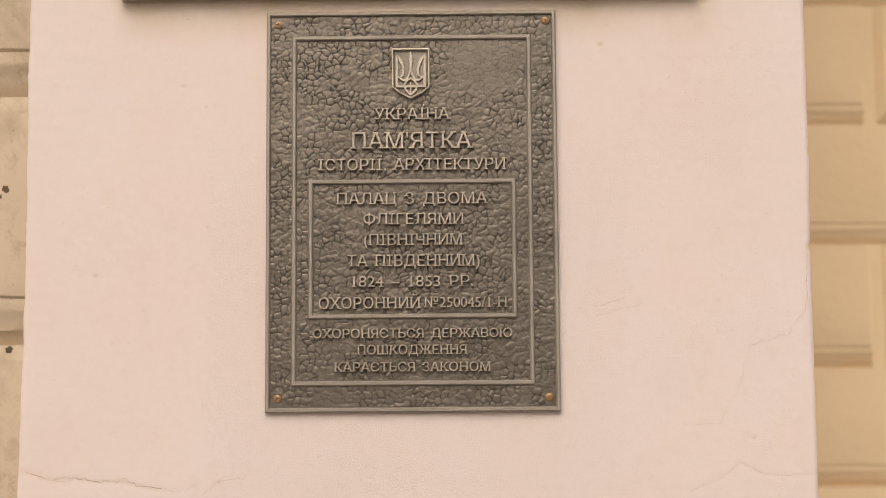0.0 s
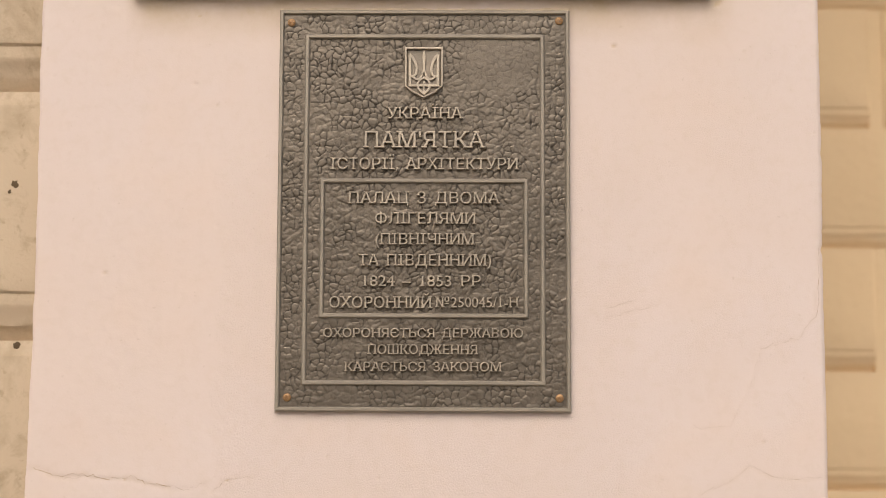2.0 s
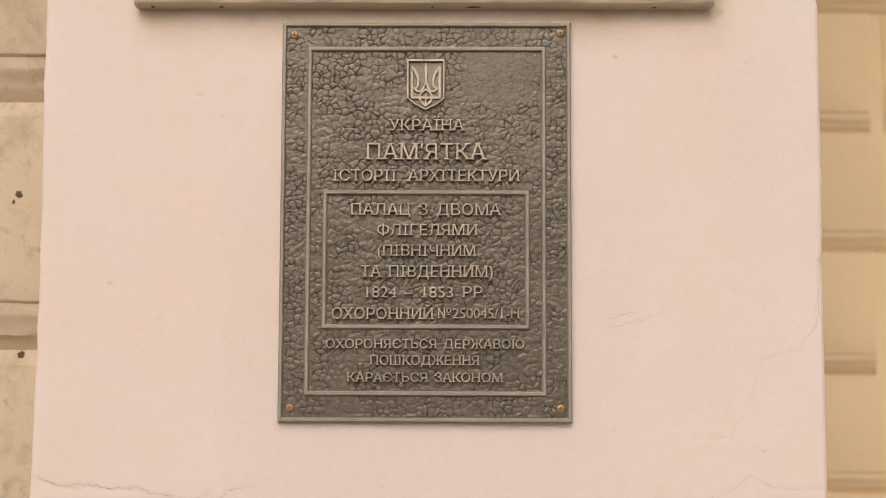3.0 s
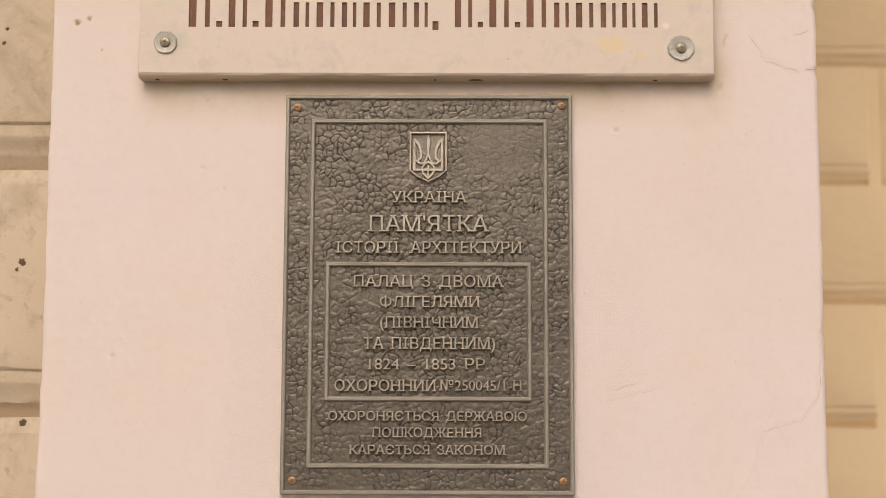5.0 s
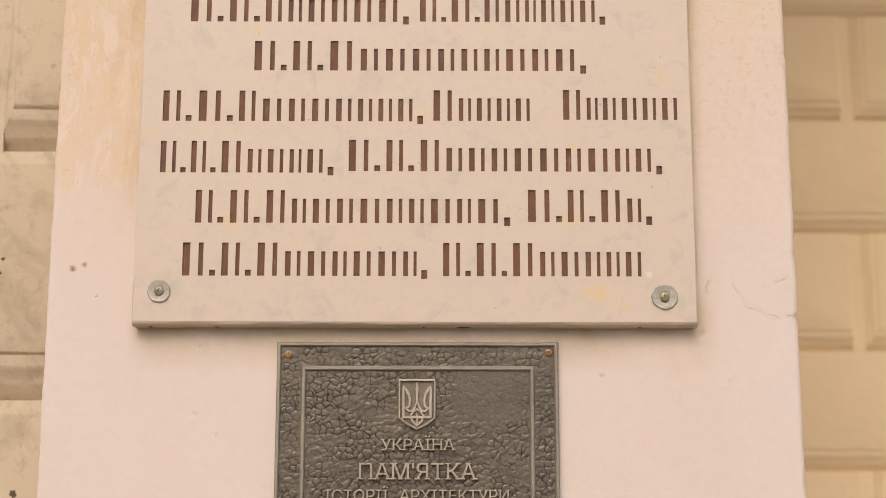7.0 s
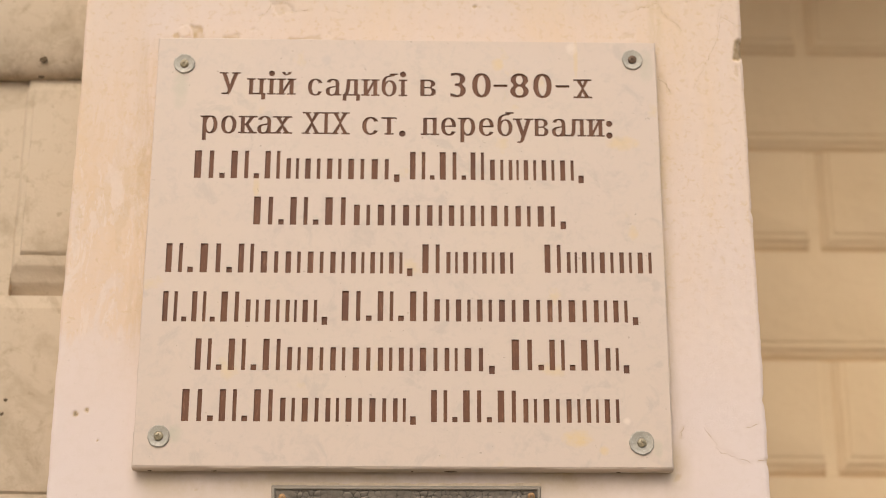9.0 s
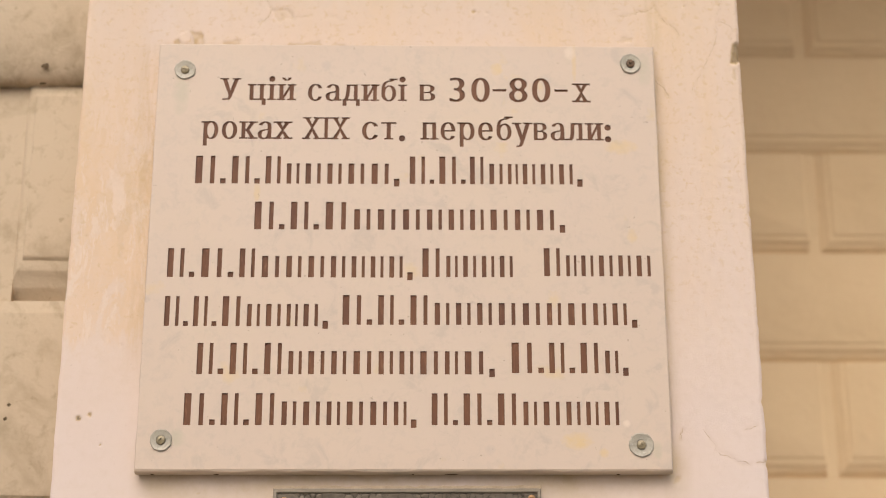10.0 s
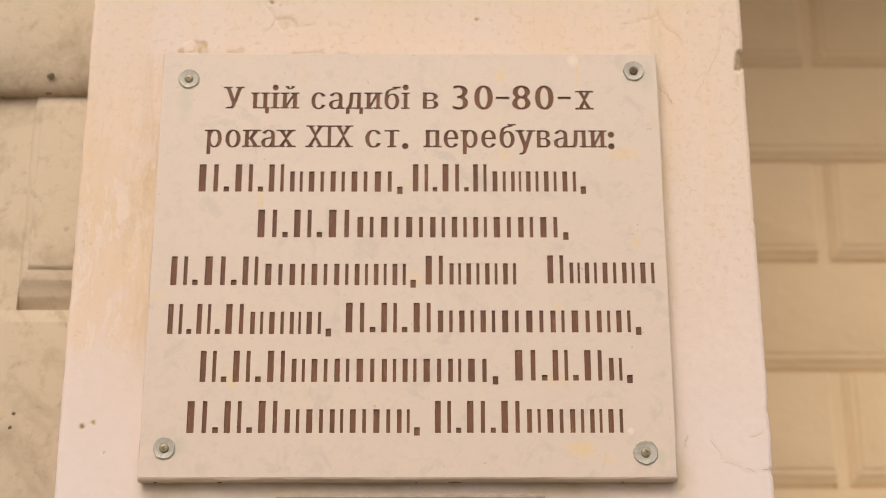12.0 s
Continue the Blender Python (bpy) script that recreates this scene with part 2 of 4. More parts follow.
def add_box(bm, x0, x1, y0, y1, z0, z1, bevel=0.0):
    r = bmesh.ops.create_cube(bm, size=1)
    for v in r["verts"]:
        v.co = Vector((x0 + (v.co.x + 0.5) * (x1 - x0), y0 + (v.co.y + 0.5) * (y1 - y0), z0 + (v.co.z + 0.5) * (z1 - z0)))
    if bevel:
        edges = {e for v in r["verts"] for e in v.link_edges}
        bmesh.ops.bevel(bm, geom=list(edges), offset=bevel, segments=2, affect="EDGES", profile=0.6)


def rings(bm, loops, cap_first=False, cap_last=True):
    """Loft a list of closed loops of equal length."""
    made = [[bm.verts.new(p) for p in loop] for loop in loops]
    for a, b in zip(made, made[1:]):
        for i in range(len(a)):
            j = (i + 1) % len(a)
            bm.faces.new((a[i], a[j], b[j], b[i]))
    if cap_first:
        bm.faces.new(list(reversed(made[0])))
    if cap_last:
        bm.faces.new(made[-1])
    bmesh.ops.recalc_face_normals(bm, faces=bm.faces)


def rect(x0, x1, z0, z1, y):
    return [(x0, y, z0), (x1, y, z0), (x1, y, z1), (x0, y, z1)]


def sheet(name, x, z, y, material, parent=None, label=""):
    """A mesh facing -y over the lattice x, z, with depths y."""
    rows, cols = x.shape
    at = np.arange(rows * cols).reshape(rows, cols)
    faces = np.stack((at[:-1, :-1], at[:-1, 1:], at[1:, 1:], at[1:, :-1]), axis=-1).reshape(-1, 4)
    mesh = bpy.data.meshes.new(name)
    mesh.from_pydata(np.stack((x, y, z), axis=-1).reshape(-1, 3), [], faces)
    mesh.materials.append(material)
    ob = new(name, mesh)
    ob.parent = parent
    if label:
        tagged(ob, label)
    return ob


def wave(x, z, cell, seed):
    """Smooth value noise on a lattice of the given cell size, between -1 and 1."""
    rng = np.random.default_rng(seed)
    table = rng.uniform(-1, 1, (64, 64))
    u, w = x / cell, z / cell
    i, j = np.floor(u).astype(int), np.floor(w).astype(int)
    a, b = u - i, w - j
    a, b = a * a * (3 - 2 * a), b * b * (3 - 2 * b)
    g = lambda p, q: table[p % 64, q % 64]
    return (g(i, j) * (1 - a) + g(i + 1, j) * a) * (1 - b) + (g(i, j + 1) * (1 - a) + g(i + 1, j + 1) * a) * b


def line_distance(x, z, points):
    """Distance of every x, z from a polyline."""
    best = np.full(x.shape, 9.0)
    for (x0, z0), (x1, z1) in zip(points, points[1:]):
        dx, dz = x1 - x0, z1 - z0
        k = np.clip(((x - x0) * dx + (z - z0) * dz) / (dx * dx + dz * dz), 0, 1)
        best = np.minimum(best, np.hypot(x - x0 - k * dx, z - z0 - k * dz))
    return best


# ---- setting ----
def make_ground():
    bm = bmesh.new()
    add_box(bm, -400, 400, -400, 400, -0.3, 0.0)
    tagged(put("ground", bm, GROUND), "grey paved ground in front of the palace wall", "ground", kind="structure")


PIER_L, PIER_R = -0.5392, 0.5425


def make_pier():
    """The plastered pier that carries the plaques: a rough sheet over the part that is seen, plain faces round it."""
    zs = np.arange(0.80, 2.70, 0.0025)
    t = np.linspace(0, 1, 434)
    z, k = np.meshgrid(zs, t, indexing="ij")
    wob_l = 0.0022 * wave(z * 0 + 3.1, z, 0.16, 5) + 0.0010 * wave(z * 0 + 7.7, z, 0.035, 6) + 0.0007 * wave(z * 0 + 1.7, z, 0.009, 32)
    wob_r = 0.0011 * wave(z * 0 + 5.1, z, 0.14, 7) + 0.0006 * wave(z * 0 + 9.7, z, 0.030, 8) + 0.0007 * wave(z * 0 + 2.7, z, 0.008, 31)
    for zc, w, d in ((1.285, 0.005, 0.0025), (1.42, 0.008, 0.0015), (1.653, 0.005, 0.0025), (2.325, 0.018, 0.002), (1.75, 0.006, 0.003), (2.05, 0.005, 0.002)):
        wob_r -= d * np.exp(-((z - zc) / w) ** 2)
    for zc, w, d in ((1.60, 0.05, 0.0015), (1.30, 0.12, 0.001)):
        wob_l += d * np.exp(-((z - zc) / w) ** 2)
    left, right = PIER_L - 0.0024 * (2.4 - z) + 0.7 * wob_l, PIER_R + wob_r
    x = left + k * (right - left)
    y = 0.0014 * wave(x, z, 0.30, 1) + 0.0007 * wave(x, z, 0.09, 2) + 0.0002 * wave(x, z, 0.025, 3)
    lumps = np.clip(wave(x, z, 0.45, 4), 0, 1)
    y -= 0.0004 * lumps * np.clip(wave(x, z, 0.011, 9), 0, 1)
    wear_shade = np.zeros(x.shape)
    # cracks: the paint breaks along them and the coat below stands proud
    jag = 0.004 * wave(x, z, 0.020, 11) + 0.002 * wave(x, z, 0.008, 12)
    cracks_low = [
        ([(-0.537, 0.990), (-0.522, 0.981), (-0.492, 0.972), (-0.478, 0.979), (-0.465, 0.977), (-0.429, 0.972), (-0.396, 0.974), (-0.379, 0.966), (-0.346, 0.962)], 0.0024, 0.6),
        ([(-0.492, 0.972), (-0.474, 0.971), (-0.462, 0.977)], 0.0012, 0.3),
        ([(-0.346, 0.962), (-0.322, 0.957), (-0.300, 0.966)], 0.0010, 0.15),
        ([(-0.290, 0.954), (-0.275, 0.968), (-0.255, 0.974), (-0.235, 0.973)], 0.0014, 0.3),
        ([(0.37, 0.955), (0.413, 0.972), (0.436, 0.994), (0.47, 0.975), (0.541, 0.976)], 0.0014, 0.3),
    ]
    cracks_mid = [
        ([(0.538, 1.29), (0.535, 1.255), (0.532, 1.20), (0.508, 1.166), (0.454, 1.150)], 0.0013, 0.3),
        ([(0.454, 1.150), (0.440, 1.10), (0.410, 1.045), (0.36, 1.042)], 0.0009, 0.15),
        ([(0.24, 1.205), (0.262, 1.209), (0.285, 1.216)], 0.0013, 0.25),
        ([(0.245, 1.190), (0.285, 1.203), (0.305, 1.206)], 0.0012, 0.2),
        ([(0.417, 1.708), (0.411, 1.698), (0.412, 1.691)], 0.0022, 1.0),
        ([(0.449, 1.706), (0.455, 1.695), (0.462, 1.685), (0.464, 1.673), (0.473, 1.668), (0.493, 1.661), (0.515, 1.652)], 0.0018, 0.45),
        ([(0.525, 1.655), (0.537, 1.656)], 0.0028, 0.7),
        ([(0.510, 1.705), (0.531, 1.712)], 0.0016, 0.5),
        ([(-0.404, 1.735), (-0.402, 1.77), (-0.398, 1.80)], 0.0015, 0.6),
        ([(-0.408, 1.66), (-0.408, 1.71)], 0.0012, 0.35),
        ([(-0.414, 1.95), (-0.411, 2.06), (-0.409, 2.15)], 0.0016, 0.3),
    ]
    cracks_top = [
        ([(0.342, 2.393), (0.365, 2.397), (0.374, 2.401), (0.388, 2.401), (0.401, 2.410), (0.409, 2.400), (0.418, 2.385), (0.436, 2.373), (0.442, 2.358)], 0.0018, 0.6),
        ([(0.306, 2.402), (0.308, 2.372)], 0.0012, 0.3),
        ([(0.518, 2.433), (0.509, 2.399), (0.505, 2.375), (0.506, 2.356), (0.496, 2.330), (0.486, 2.312), (0.468, 2.280), (0.458, 2.257)], 0.0013, 0.35),
        ([(0.508, 2.385), (0.521, 2.379), (0.532, 2.374), (0.528, 2.349)], 0.0012, 0.35),
        ([(0.401, 2.277), (0.406, 2.270), (0.412, 2.267), (0.420, 2.248)], 0.0022, 0.9),
        ([(-0.256, 2.428), (-0.240, 2.412), (-0.236, 2.400), (-0.239, 2.392), (-0.245, 2.381), (-0.257, 2.377)], 0.0016, 0.6),
        ([(-0.236, 2.399), (-0.224, 2.403), (-0.210, 2.403), (-0.198, 2.387), (-0.186, 2.386), (-0.172, 2.390)], 0.0014, 0.55),
        ([(-0.145, 2.388), (-0.129, 2.387), (-0.120, 2.383)], 0.0010, 0.3),
    ]
    cracks = cracks_low + cracks_mid + cracks_top
    for points, width, tone in cracks:
        d = line_distance(x + jag, z + jag, points)
        y += (0.00015 + 0.0004 * tone) * np.exp(-(d / 0.004) ** 2)
        wear_shade = np.maximum(wear_shade, 0.25 * tone * np.exp(-(d / 0.003) ** 2))
    # flakes: the top coat has come off in ragged shapes and shows the old ochre coat, or stands off the wall
    def flake(points, tone, deep):
        xs, zs_ = [p[0] for p in points], [p[1] for p in points]
        i0, i1 = np.searchsorted(zs, (min(zs_) - 0.012, max(zs_) + 0.012))
        gx, gz = x[i0:i1], z[i0:i1]
        px = gx + 0.0022 * wave(gx, gz, 0.009, 21) + 0.0010 * wave(gx, gz, 0.004, 22)
        pz = gz + 0.0022 * wave(gx, gz, 0.009, 23) + 0.0010 * wave(gx, gz, 0.004, 24)
        inside = np.zeros(gx.shape, bool)
        for (ax, az), (bx, bz) in zip(points, [*points[1:], points[0]]):
            hit = (az > pz) != (bz > pz)
            inside ^= hit & (px < ax + (bx - ax) * (pz - az) / ((bz - az) or 1e-9))
        d = line_distance(px, pz, [*points, points[0]])
        m = np.clip(0.5 + np.where(inside, d, -d) / 0.0024, 0, 1)
        y[i0:i1] += deep * m
        wear_shade[i0:i1] = np.maximum(wear_shade[i0:i1], tone * m * (1 if tone > 0.9 else np.clip(0.85 + 0.5 * wave(gx, gz, 0.008, 25), 0, 1)))

    flake([(-0.366, 2.360), (-0.350, 2.357), (-0.343, 2.344), (-0.344, 2.332), (-0.360, 2.332), (-0.362, 2.347)], 0.75, 0.0018)
    flake([(-0.386, 2.354), (-0.370, 2.358), (-0.364, 2.351), (-0.366, 2.341), (-0.377, 2.338), (-0.387, 2.345)], 0.0, -0.0016)
    flake([(-0.396, 2.332), (-0.393, 2.346), (-0.385, 2.345), (-0.380, 2.332)], 0.6, 0.0012)
    flake([(-0.316, 2.332), (-0.314, 2.343), (-0.300, 2.342), (-0.293, 2.347), (-0.287, 2.346), (-0.288, 2.332)], 0.5, 0.0012)
    flake([(-0.270, 2.352), (-0.266, 2.357), (-0.260, 2.354), (-0.262, 2.350)], 0.3, 0.0008)
    flake([(-0.235, 2.399), (-0.224, 2.403), (-0.210, 2.403), (-0.201, 2.392), (-0.198, 2.385), (-0.214, 2.383), (-0.220, 2.377), (-0.229, 2.388)], 0.22, 0.0012)
    flake([(-0.209, 2.334), (-0.205, 2.342), (-0.180, 2.340), (-0.155, 2.345), (-0.150, 2.334)], 0.4, 0.0008)
    flake([(-0.133, 2.334), (-0.130, 2.341), (-0.114, 2.340), (-0.110, 2.334)], 0.45, 0.0008)
    flake([(0.336, 2.350), (0.350, 2.358), (0.364, 2.353), (0.360, 2.346), (0.345, 2.344)], 0.28, 0.0008)
    # deep chip at the edge, its hollow also painted dark
    flake([(0.527, 2.322), (0.532, 2.343), (0.539, 2.348), (0.548, 2.338), (0.548, 2.322), (0.535, 2.308), (0.526, 2.309)], 0.96, 0.0045)
    flake([(0.527, 2.300), (0.533, 2.302), (0.534, 2.284), (0.530, 2.276)], 0.35, 0.0015)
    flake([(-0.438, 2.114), (-0.431, 2.133), (-0.412, 2.133), (-0.412, 2.062), (-0.431, 2.050), (-0.437, 2.078)], 0.24, 0.0005)
    flake([(-0.475, 2.037), (-0.458, 2.057), (-0.444, 2.065), (-0.439, 2.056), (-0.449, 2.025), (-0.455, 2.012), (-0.455, 1.981), (-0.461, 1.972), (-0.465, 1.994), (-0.471, 2.025)], 0.22, 0.0005)
    flake([(0.397, 1.625), (0.402, 1.636), (0.409, 1.634), (0.408, 1.626)], 0.4, 0.0012)
    # small holes, pressed in and most of them painted dark inside
    for cx, cz, r, tone in ((-0.242, 2.430, 0.0042, 1.0), (-0.229, 2.424, 0.002, 0.7), (0.10, 2.40, 0.003, 0.8), (-0.506, 1.722, 0.0035, 1.0), (-0.490, 1.728, 0.003, 1.0), (-0.470, 1.683, 0.002, 1.0), (0.453, 2.412, 0.002, 0.6)):
        r0 = np.hypot(x - cx, z - cz) / r + 0.3 * wave(x, z, 0.004, 26)
        m = np.clip((1.2 - r0) * 2.5, 0, 1)
        y += 0.002 * m
        wear_shade = np.maximum(wear_shade, tone * m)
    rng = np.random.default_rng(17)
    for cx, cz, r, tone in zip(rng.uniform(PIER_L, PIER_R, 90), rng.uniform(0.9, 2.5, 90), rng.uniform(0.0012, 0.0030, 90), rng.uniform(0.05, 0.75, 90) ** 1.6):
        i0, i1 = np.searchsorted(zs, (cz - 0.02, cz + 0.02))
        gx, gz = x[i0:i1], z[i0:i1]
        m = np.clip(1.6 - np.hypot((gx - cx) / r, (gz - cz) / (r * 0.8)) + 0.4 * wave(gx, gz, 0.004, 23), 0, 1)
        y[i0:i1] += 0.0012 * m
        wear_shade[i0:i1] = np.maximum(wear_shade[i0:i1], tone * m)
    rim = np.minimum(x - left, right - x)
    y += 0.004 * np.exp(-rim / 0.0025)
    wall = smooth(sheet("wall_pier", x, z, y, PLASTER), 60)
    attr = wall.data.attributes.new("wear_shade", "FLOAT", "POINT")
    attr.data.foreach_set("value", wear_shade.astype(np.float32).ravel())
    tagged(wall, "cream painted plaster pier with cracks and flaking stains", "wall", kind="structure")
    rng2 = random.Random(12)
    height = lambda px, pz: y[min(max(int((pz - 0.80) / 0.0025 + 0.5), 0), len(zs) - 1), min(max(int((px - PIER_L) / (PIER_R - PIER_L) * 433 + 0.5), 0), 433)]
    # flat ribbons laid over the cracks, with their inner shade as colour
    for points, width, tone in cracks:
        way = []
        for (ax, az), (bx, bz) in zip(points, points[1:]):
            n = max(2, int(math.hypot(bx - ax, bz - az) / 0.0055))
            way += [(ax + (bx - ax) * k / n + rng2.uniform(-0.0024, 0.0024), az + (bz - az) * k / n + rng2.uniform(-0.0024, 0.0024)) for k in range(n)]
        way.append(points[-1])
        bm = bmesh.new()
        ends = []
        for k, (px, pz) in enumerate(way):
            qx, qz = way[min(k + 1, len(way) - 1)]
            ox, oz = way[max(k - 1, 0)]
            d = Vector((qx - ox, qz - oz)).normalized()
            w = width * rng2.uniform(0.12, 0.42) * (0.35 + 0.65 * tone) * (0.2 if k in (0, len(way) - 1) else min(1.1, max(0.25, 0.6 + 1.4 * noise.noise(Vector((px * 70, 3, pz * 70))))))
            h = float(height(px, pz)) - 0.0004
            ends.append((bm.verts.new((px - d.y * w, h, pz + d.x * w)), bm.verts.new((px + d.y * w, h, pz - d.x * w))))
        for (a, b), (c, d) in zip(ends, ends[1:]):
            bm.faces.new((a, b, d, c))
        part("crack", bm, CRACK_SHADE, wall, "thin ribbon coloured as the shade inside a crack")
    for name, box in (("pier_core", (PIER_L + 0.003, PIER_R - 0.008, 0.0085, 1.40, 0.0, 5.2)), ("pier_base", (PIER_L, PIER_R, 0.0, 0.0085, 0.0, 0.80)),
                      ("pier_head", (PIER_L, PIER_R, 0.0, 0.0085, 2.696, 5.2))):
        bm = bmesh.new()
        add_box(bm, *box)
        part(name, bm, PLASTER, wall)


def stepped_block(x0, x1, z0, z1, y, left=True, right=True, size=1.0, flank=0.49, top=0.0):
    """A rusticated block whose lower edge and ends step back into the joint in small mouldings."""
    bm = bmesh.new()
    loops = []
    for depth, bottom in ((0.066, 0.000), (0.058, 0.006), (0.046, 0.018), (0.037, 0.024), (0.034, 0.029), (0.030, 0.036), (0.020, 0.046), (0.013, 0.052), (0.011, 0.056),
                          (0.010, 0.0715), (0.002, 0.0755), (0.0, 0.079)):
        bottom, depth = bottom * size, depth * size
        side = flank * bottom
        a = x0 + (side if left else 0)
        b = x1 - (side if right else 0)
        loop = []
        for (px, _, pz), (qx, _, qz) in zip(*(lambda c: (c, [*c[1:], c[0]]))(rect(a, b, z0 + bottom, z1 - (top if bottom > 0.073 * size else 0), 0))):
            n = int((x1 - x0 if pz == qz else z1 - z0) / 0.025) + 2
            for k in range(n):
                at = Vector((px + (qx - px) * k / n, depth * 3, pz + (qz - pz) * k / n))
                wear = noise.noise(at * 24) * 0.0022 + noise.noise(at * 70) * 0.0012 if 0 < bottom else 0
                loop.append((at.x + wear * (0.5 if pz != qz else 0), y + depth * 0.56 + wear * 0.6 * (bottom < 0.07 * size), at.z + wear * (pz == qz == z0 + bottom)))
        loops.append(loop)
    rings(bm, loops)
    return bm


LEFT_Y = 0.177


def make_left_wall():
    bm = bmesh.new()
    add_box(bm, -6.0, PIER_L + 0.02, LEFT_Y + 0.0365, LEFT_Y + 0.60, 0.0, 5.2)
    wall = tagged(put("wall_west", bm, LEFT_PAINT), "weathered cream wall of moulded rusticated blocks", "wall", kind="structure")
    courses = ((0.379, 0.770), (0.770, 1.158), (1.158, 1.541), (1.541, 1.943), (1.943, 2.3362))
    for i, (z0, z1) in enumerate(courses):
        ends = [PIER_L + 0.02, -0.708, -1.61, -2.51] if i % 2 == 0 else [PIER_L + 0.02, -1.16, -2.06, -2.96]
        for j in range(3):
            b, a = ends[j] - (0.024 if j else 0), ends[j + 1]
            block = part("stone_block", stepped_block(a, b, z0, z1, LEFT_Y, True, j > 0, top=0.022), LEFT_PAINT, wall)
            smooth(block, 25)
            if j < 2:
                bm = bmesh.new()
                add_box(bm, a - 0.043, a + 0.019, LEFT_Y + 0.015, LEFT_Y + 0.05, z0 + 0.001, z1 - 0.001, 0.001)
                part("joint_strip", bm, LEFT_PAINT, wall)
    # the thick rounded course above the blocks, which overhangs them
    bm = bmesh.new()
    profile = [(LEFT_Y + 0.05, 2.336), (LEFT_Y + 0.002, 2.336)]
    for i in range(15):
        a = radians(90 * i / 14)
        profile.append((LEFT_Y + 0.002 - 0.042 * math.sin(a), 2.336 + 0.15 * (1 - math.cos(a))))
    profile += [(LEFT_Y - 0.040, 2.95), (LEFT_Y + 0.05, 2.95)]
    loops = [[(x, y, z) for y, z in profile] for x in np.linspace(-4.0, PIER_L + 0.02, 9)]
    rings(bm, loops, True, True)
    smooth(part("rounded_course", bm, LEFT_PAINT, wall, "overhanging rounded plaster course with blotchy shade painted on its underside"), 40)
    make_dark_spots(wall)


def make_dark_spots(wall):
    """Small dark blobs that stand for holes and clots of dirt on the moulded wall."""
    rng = random.Random(5)
    for cx, cy, cz, r in ((-0.635, LEFT_Y, 1.396, 0.005), (-0.642, LEFT_Y, 1.385, 0.0030), (-0.664, LEFT_Y, 1.025, 0.005), (-0.702, LEFT_Y + 0.018, 2.205, 0.0035), (-0.652, LEFT_Y - 0.024, 2.362, 0.0058),
                          (-0.660, LEFT_Y - 0.004, 2.339, 0.0055), (-0.672, LEFT_Y, 1.765, 0.003), (-0.676, LEFT_Y, 1.742, 0.003), (-0.625, LEFT_Y + 0.004, 1.150, 0.006)):
        # the dark inside a hole is given by the blob's colour
        bm = bmesh.new()
        bmesh.ops.create_icosphere(bm, subdivisions=2, radius=1)
        for v in bm.verts:
            k = r * (1 + 0.9 * noise.noise(v.co * 2.2 + Vector((cx * 50, cz * 50, 0))))
            v.co = Vector((cx + v.co.x * k, cy + v.co.y * 0.0012, cz + v.co.z * k * rng.uniform(0.85, 1.1)))
        part("dirt_spot", bm, DARK_BLOB, wall, "small dark blob standing for a hole")


RIGHT_Y = 1.52


def make_right_wall():
    bm = bmesh.new()
    add_box(bm, PIER_R - 0.02, 5.0, RIGHT_Y + 0.030, RIGHT_Y + 0.50, 0.0, 5.2)
    wall = tagged(put("wall_east", bm, RIGHT_PAINT), "ochre painted wall of smooth rusticated blocks", "wall", kind="structure")
    length = 0.92
    courses = (0.162, 0.475, 0.788, 1.094, 1.416, 1.733, 2.055, 2.372, 2.676, 2.980, 3.290, 3.605, 3.920, 4.235)
    for k, (z0, z1) in enumerate(zip(courses, courses[1:])):
        joint = 1.163 if k % 2 else 1.163 + length / 2
        edges = [PIER_R - 0.01, joint] + [joint + length * (n + 1) for n in range(3)]
        for n, (a, b) in enumerate(zip(edges, edges[1:])):
            block = stepped_block(a + (0.006 if n else 0), b - 0.010, z0, z1, RIGHT_Y, n > 0, True, 0.74, 0.78 if n else 0.3)
            smooth(part("stone_block", block, RIGHT_PAINT, wall), 25)
            bm = bmesh.new()
            add_box(bm, b - 0.024, b + 0.012, RIGHT_Y + 0.010, RIGHT_Y + 0.04, z0 + 0.001, z1 - 0.001, 0.001)
            part("joint_strip", bm, RIGHT_PAINT, wall)


def make_porch():
    """The porch that the ochre wall stands in: an unseen ceiling added to shade it and the far side that closes it."""
    bm = bmesh.new()
    add_box(bm, PIER_R - 0.02, 5.0, 0.02, RIGHT_Y + 0.03, 4.02, 4.22)
    tagged(put("ceiling", bm, RIGHT_PAINT), "plain plastered porch ceiling, unseen, added to shade the wall", "ceiling", kind="structure")


def make_reflected_wall():
    """An unseen plain dark wall, added behind the camera to shape the bronze's reflections."""
    bm = bmesh.new()
    add_box(bm, -30, 30, -14.6, -14.0, 0.0, 3.6)
    tagged(put("wall_south", bm, REFLECTED_WALL), "unseen plain dark wall added for the bronze to reflect", "wall", kind="structure")


make_ground()
make_reflected_wall()
make_pier()
make_left_wall()
make_right_wall()
make_porch()


# ---- lettering ----
from mathutils import geometry


def contour(spline, n=5):
    """The points of a closed outline."""
    pts = spline.bezier_points
    out = []
    for a, b in zip(pts, [*pts[1:], pts[0]]):
        straight = (a.handle_right - a.co).cross(b.co - a.co).length < 1e-7 and (b.handle_left - b.co).cross(b.co - a.co).length < 1e-7
        for k in range(1 if straight else n):
            u = k / n
            p = (1 - u) ** 3 * a.co + 3 * u * (1 - u) ** 2 * a.handle_right + 3 * u * u * (1 - u) * b.handle_left + u ** 3 * b.co
            if not out or (Vector((p.x, p.y)) - out[-1]).length > 1e-5:
                out.append(Vector((p.x, p.y)))
    return out


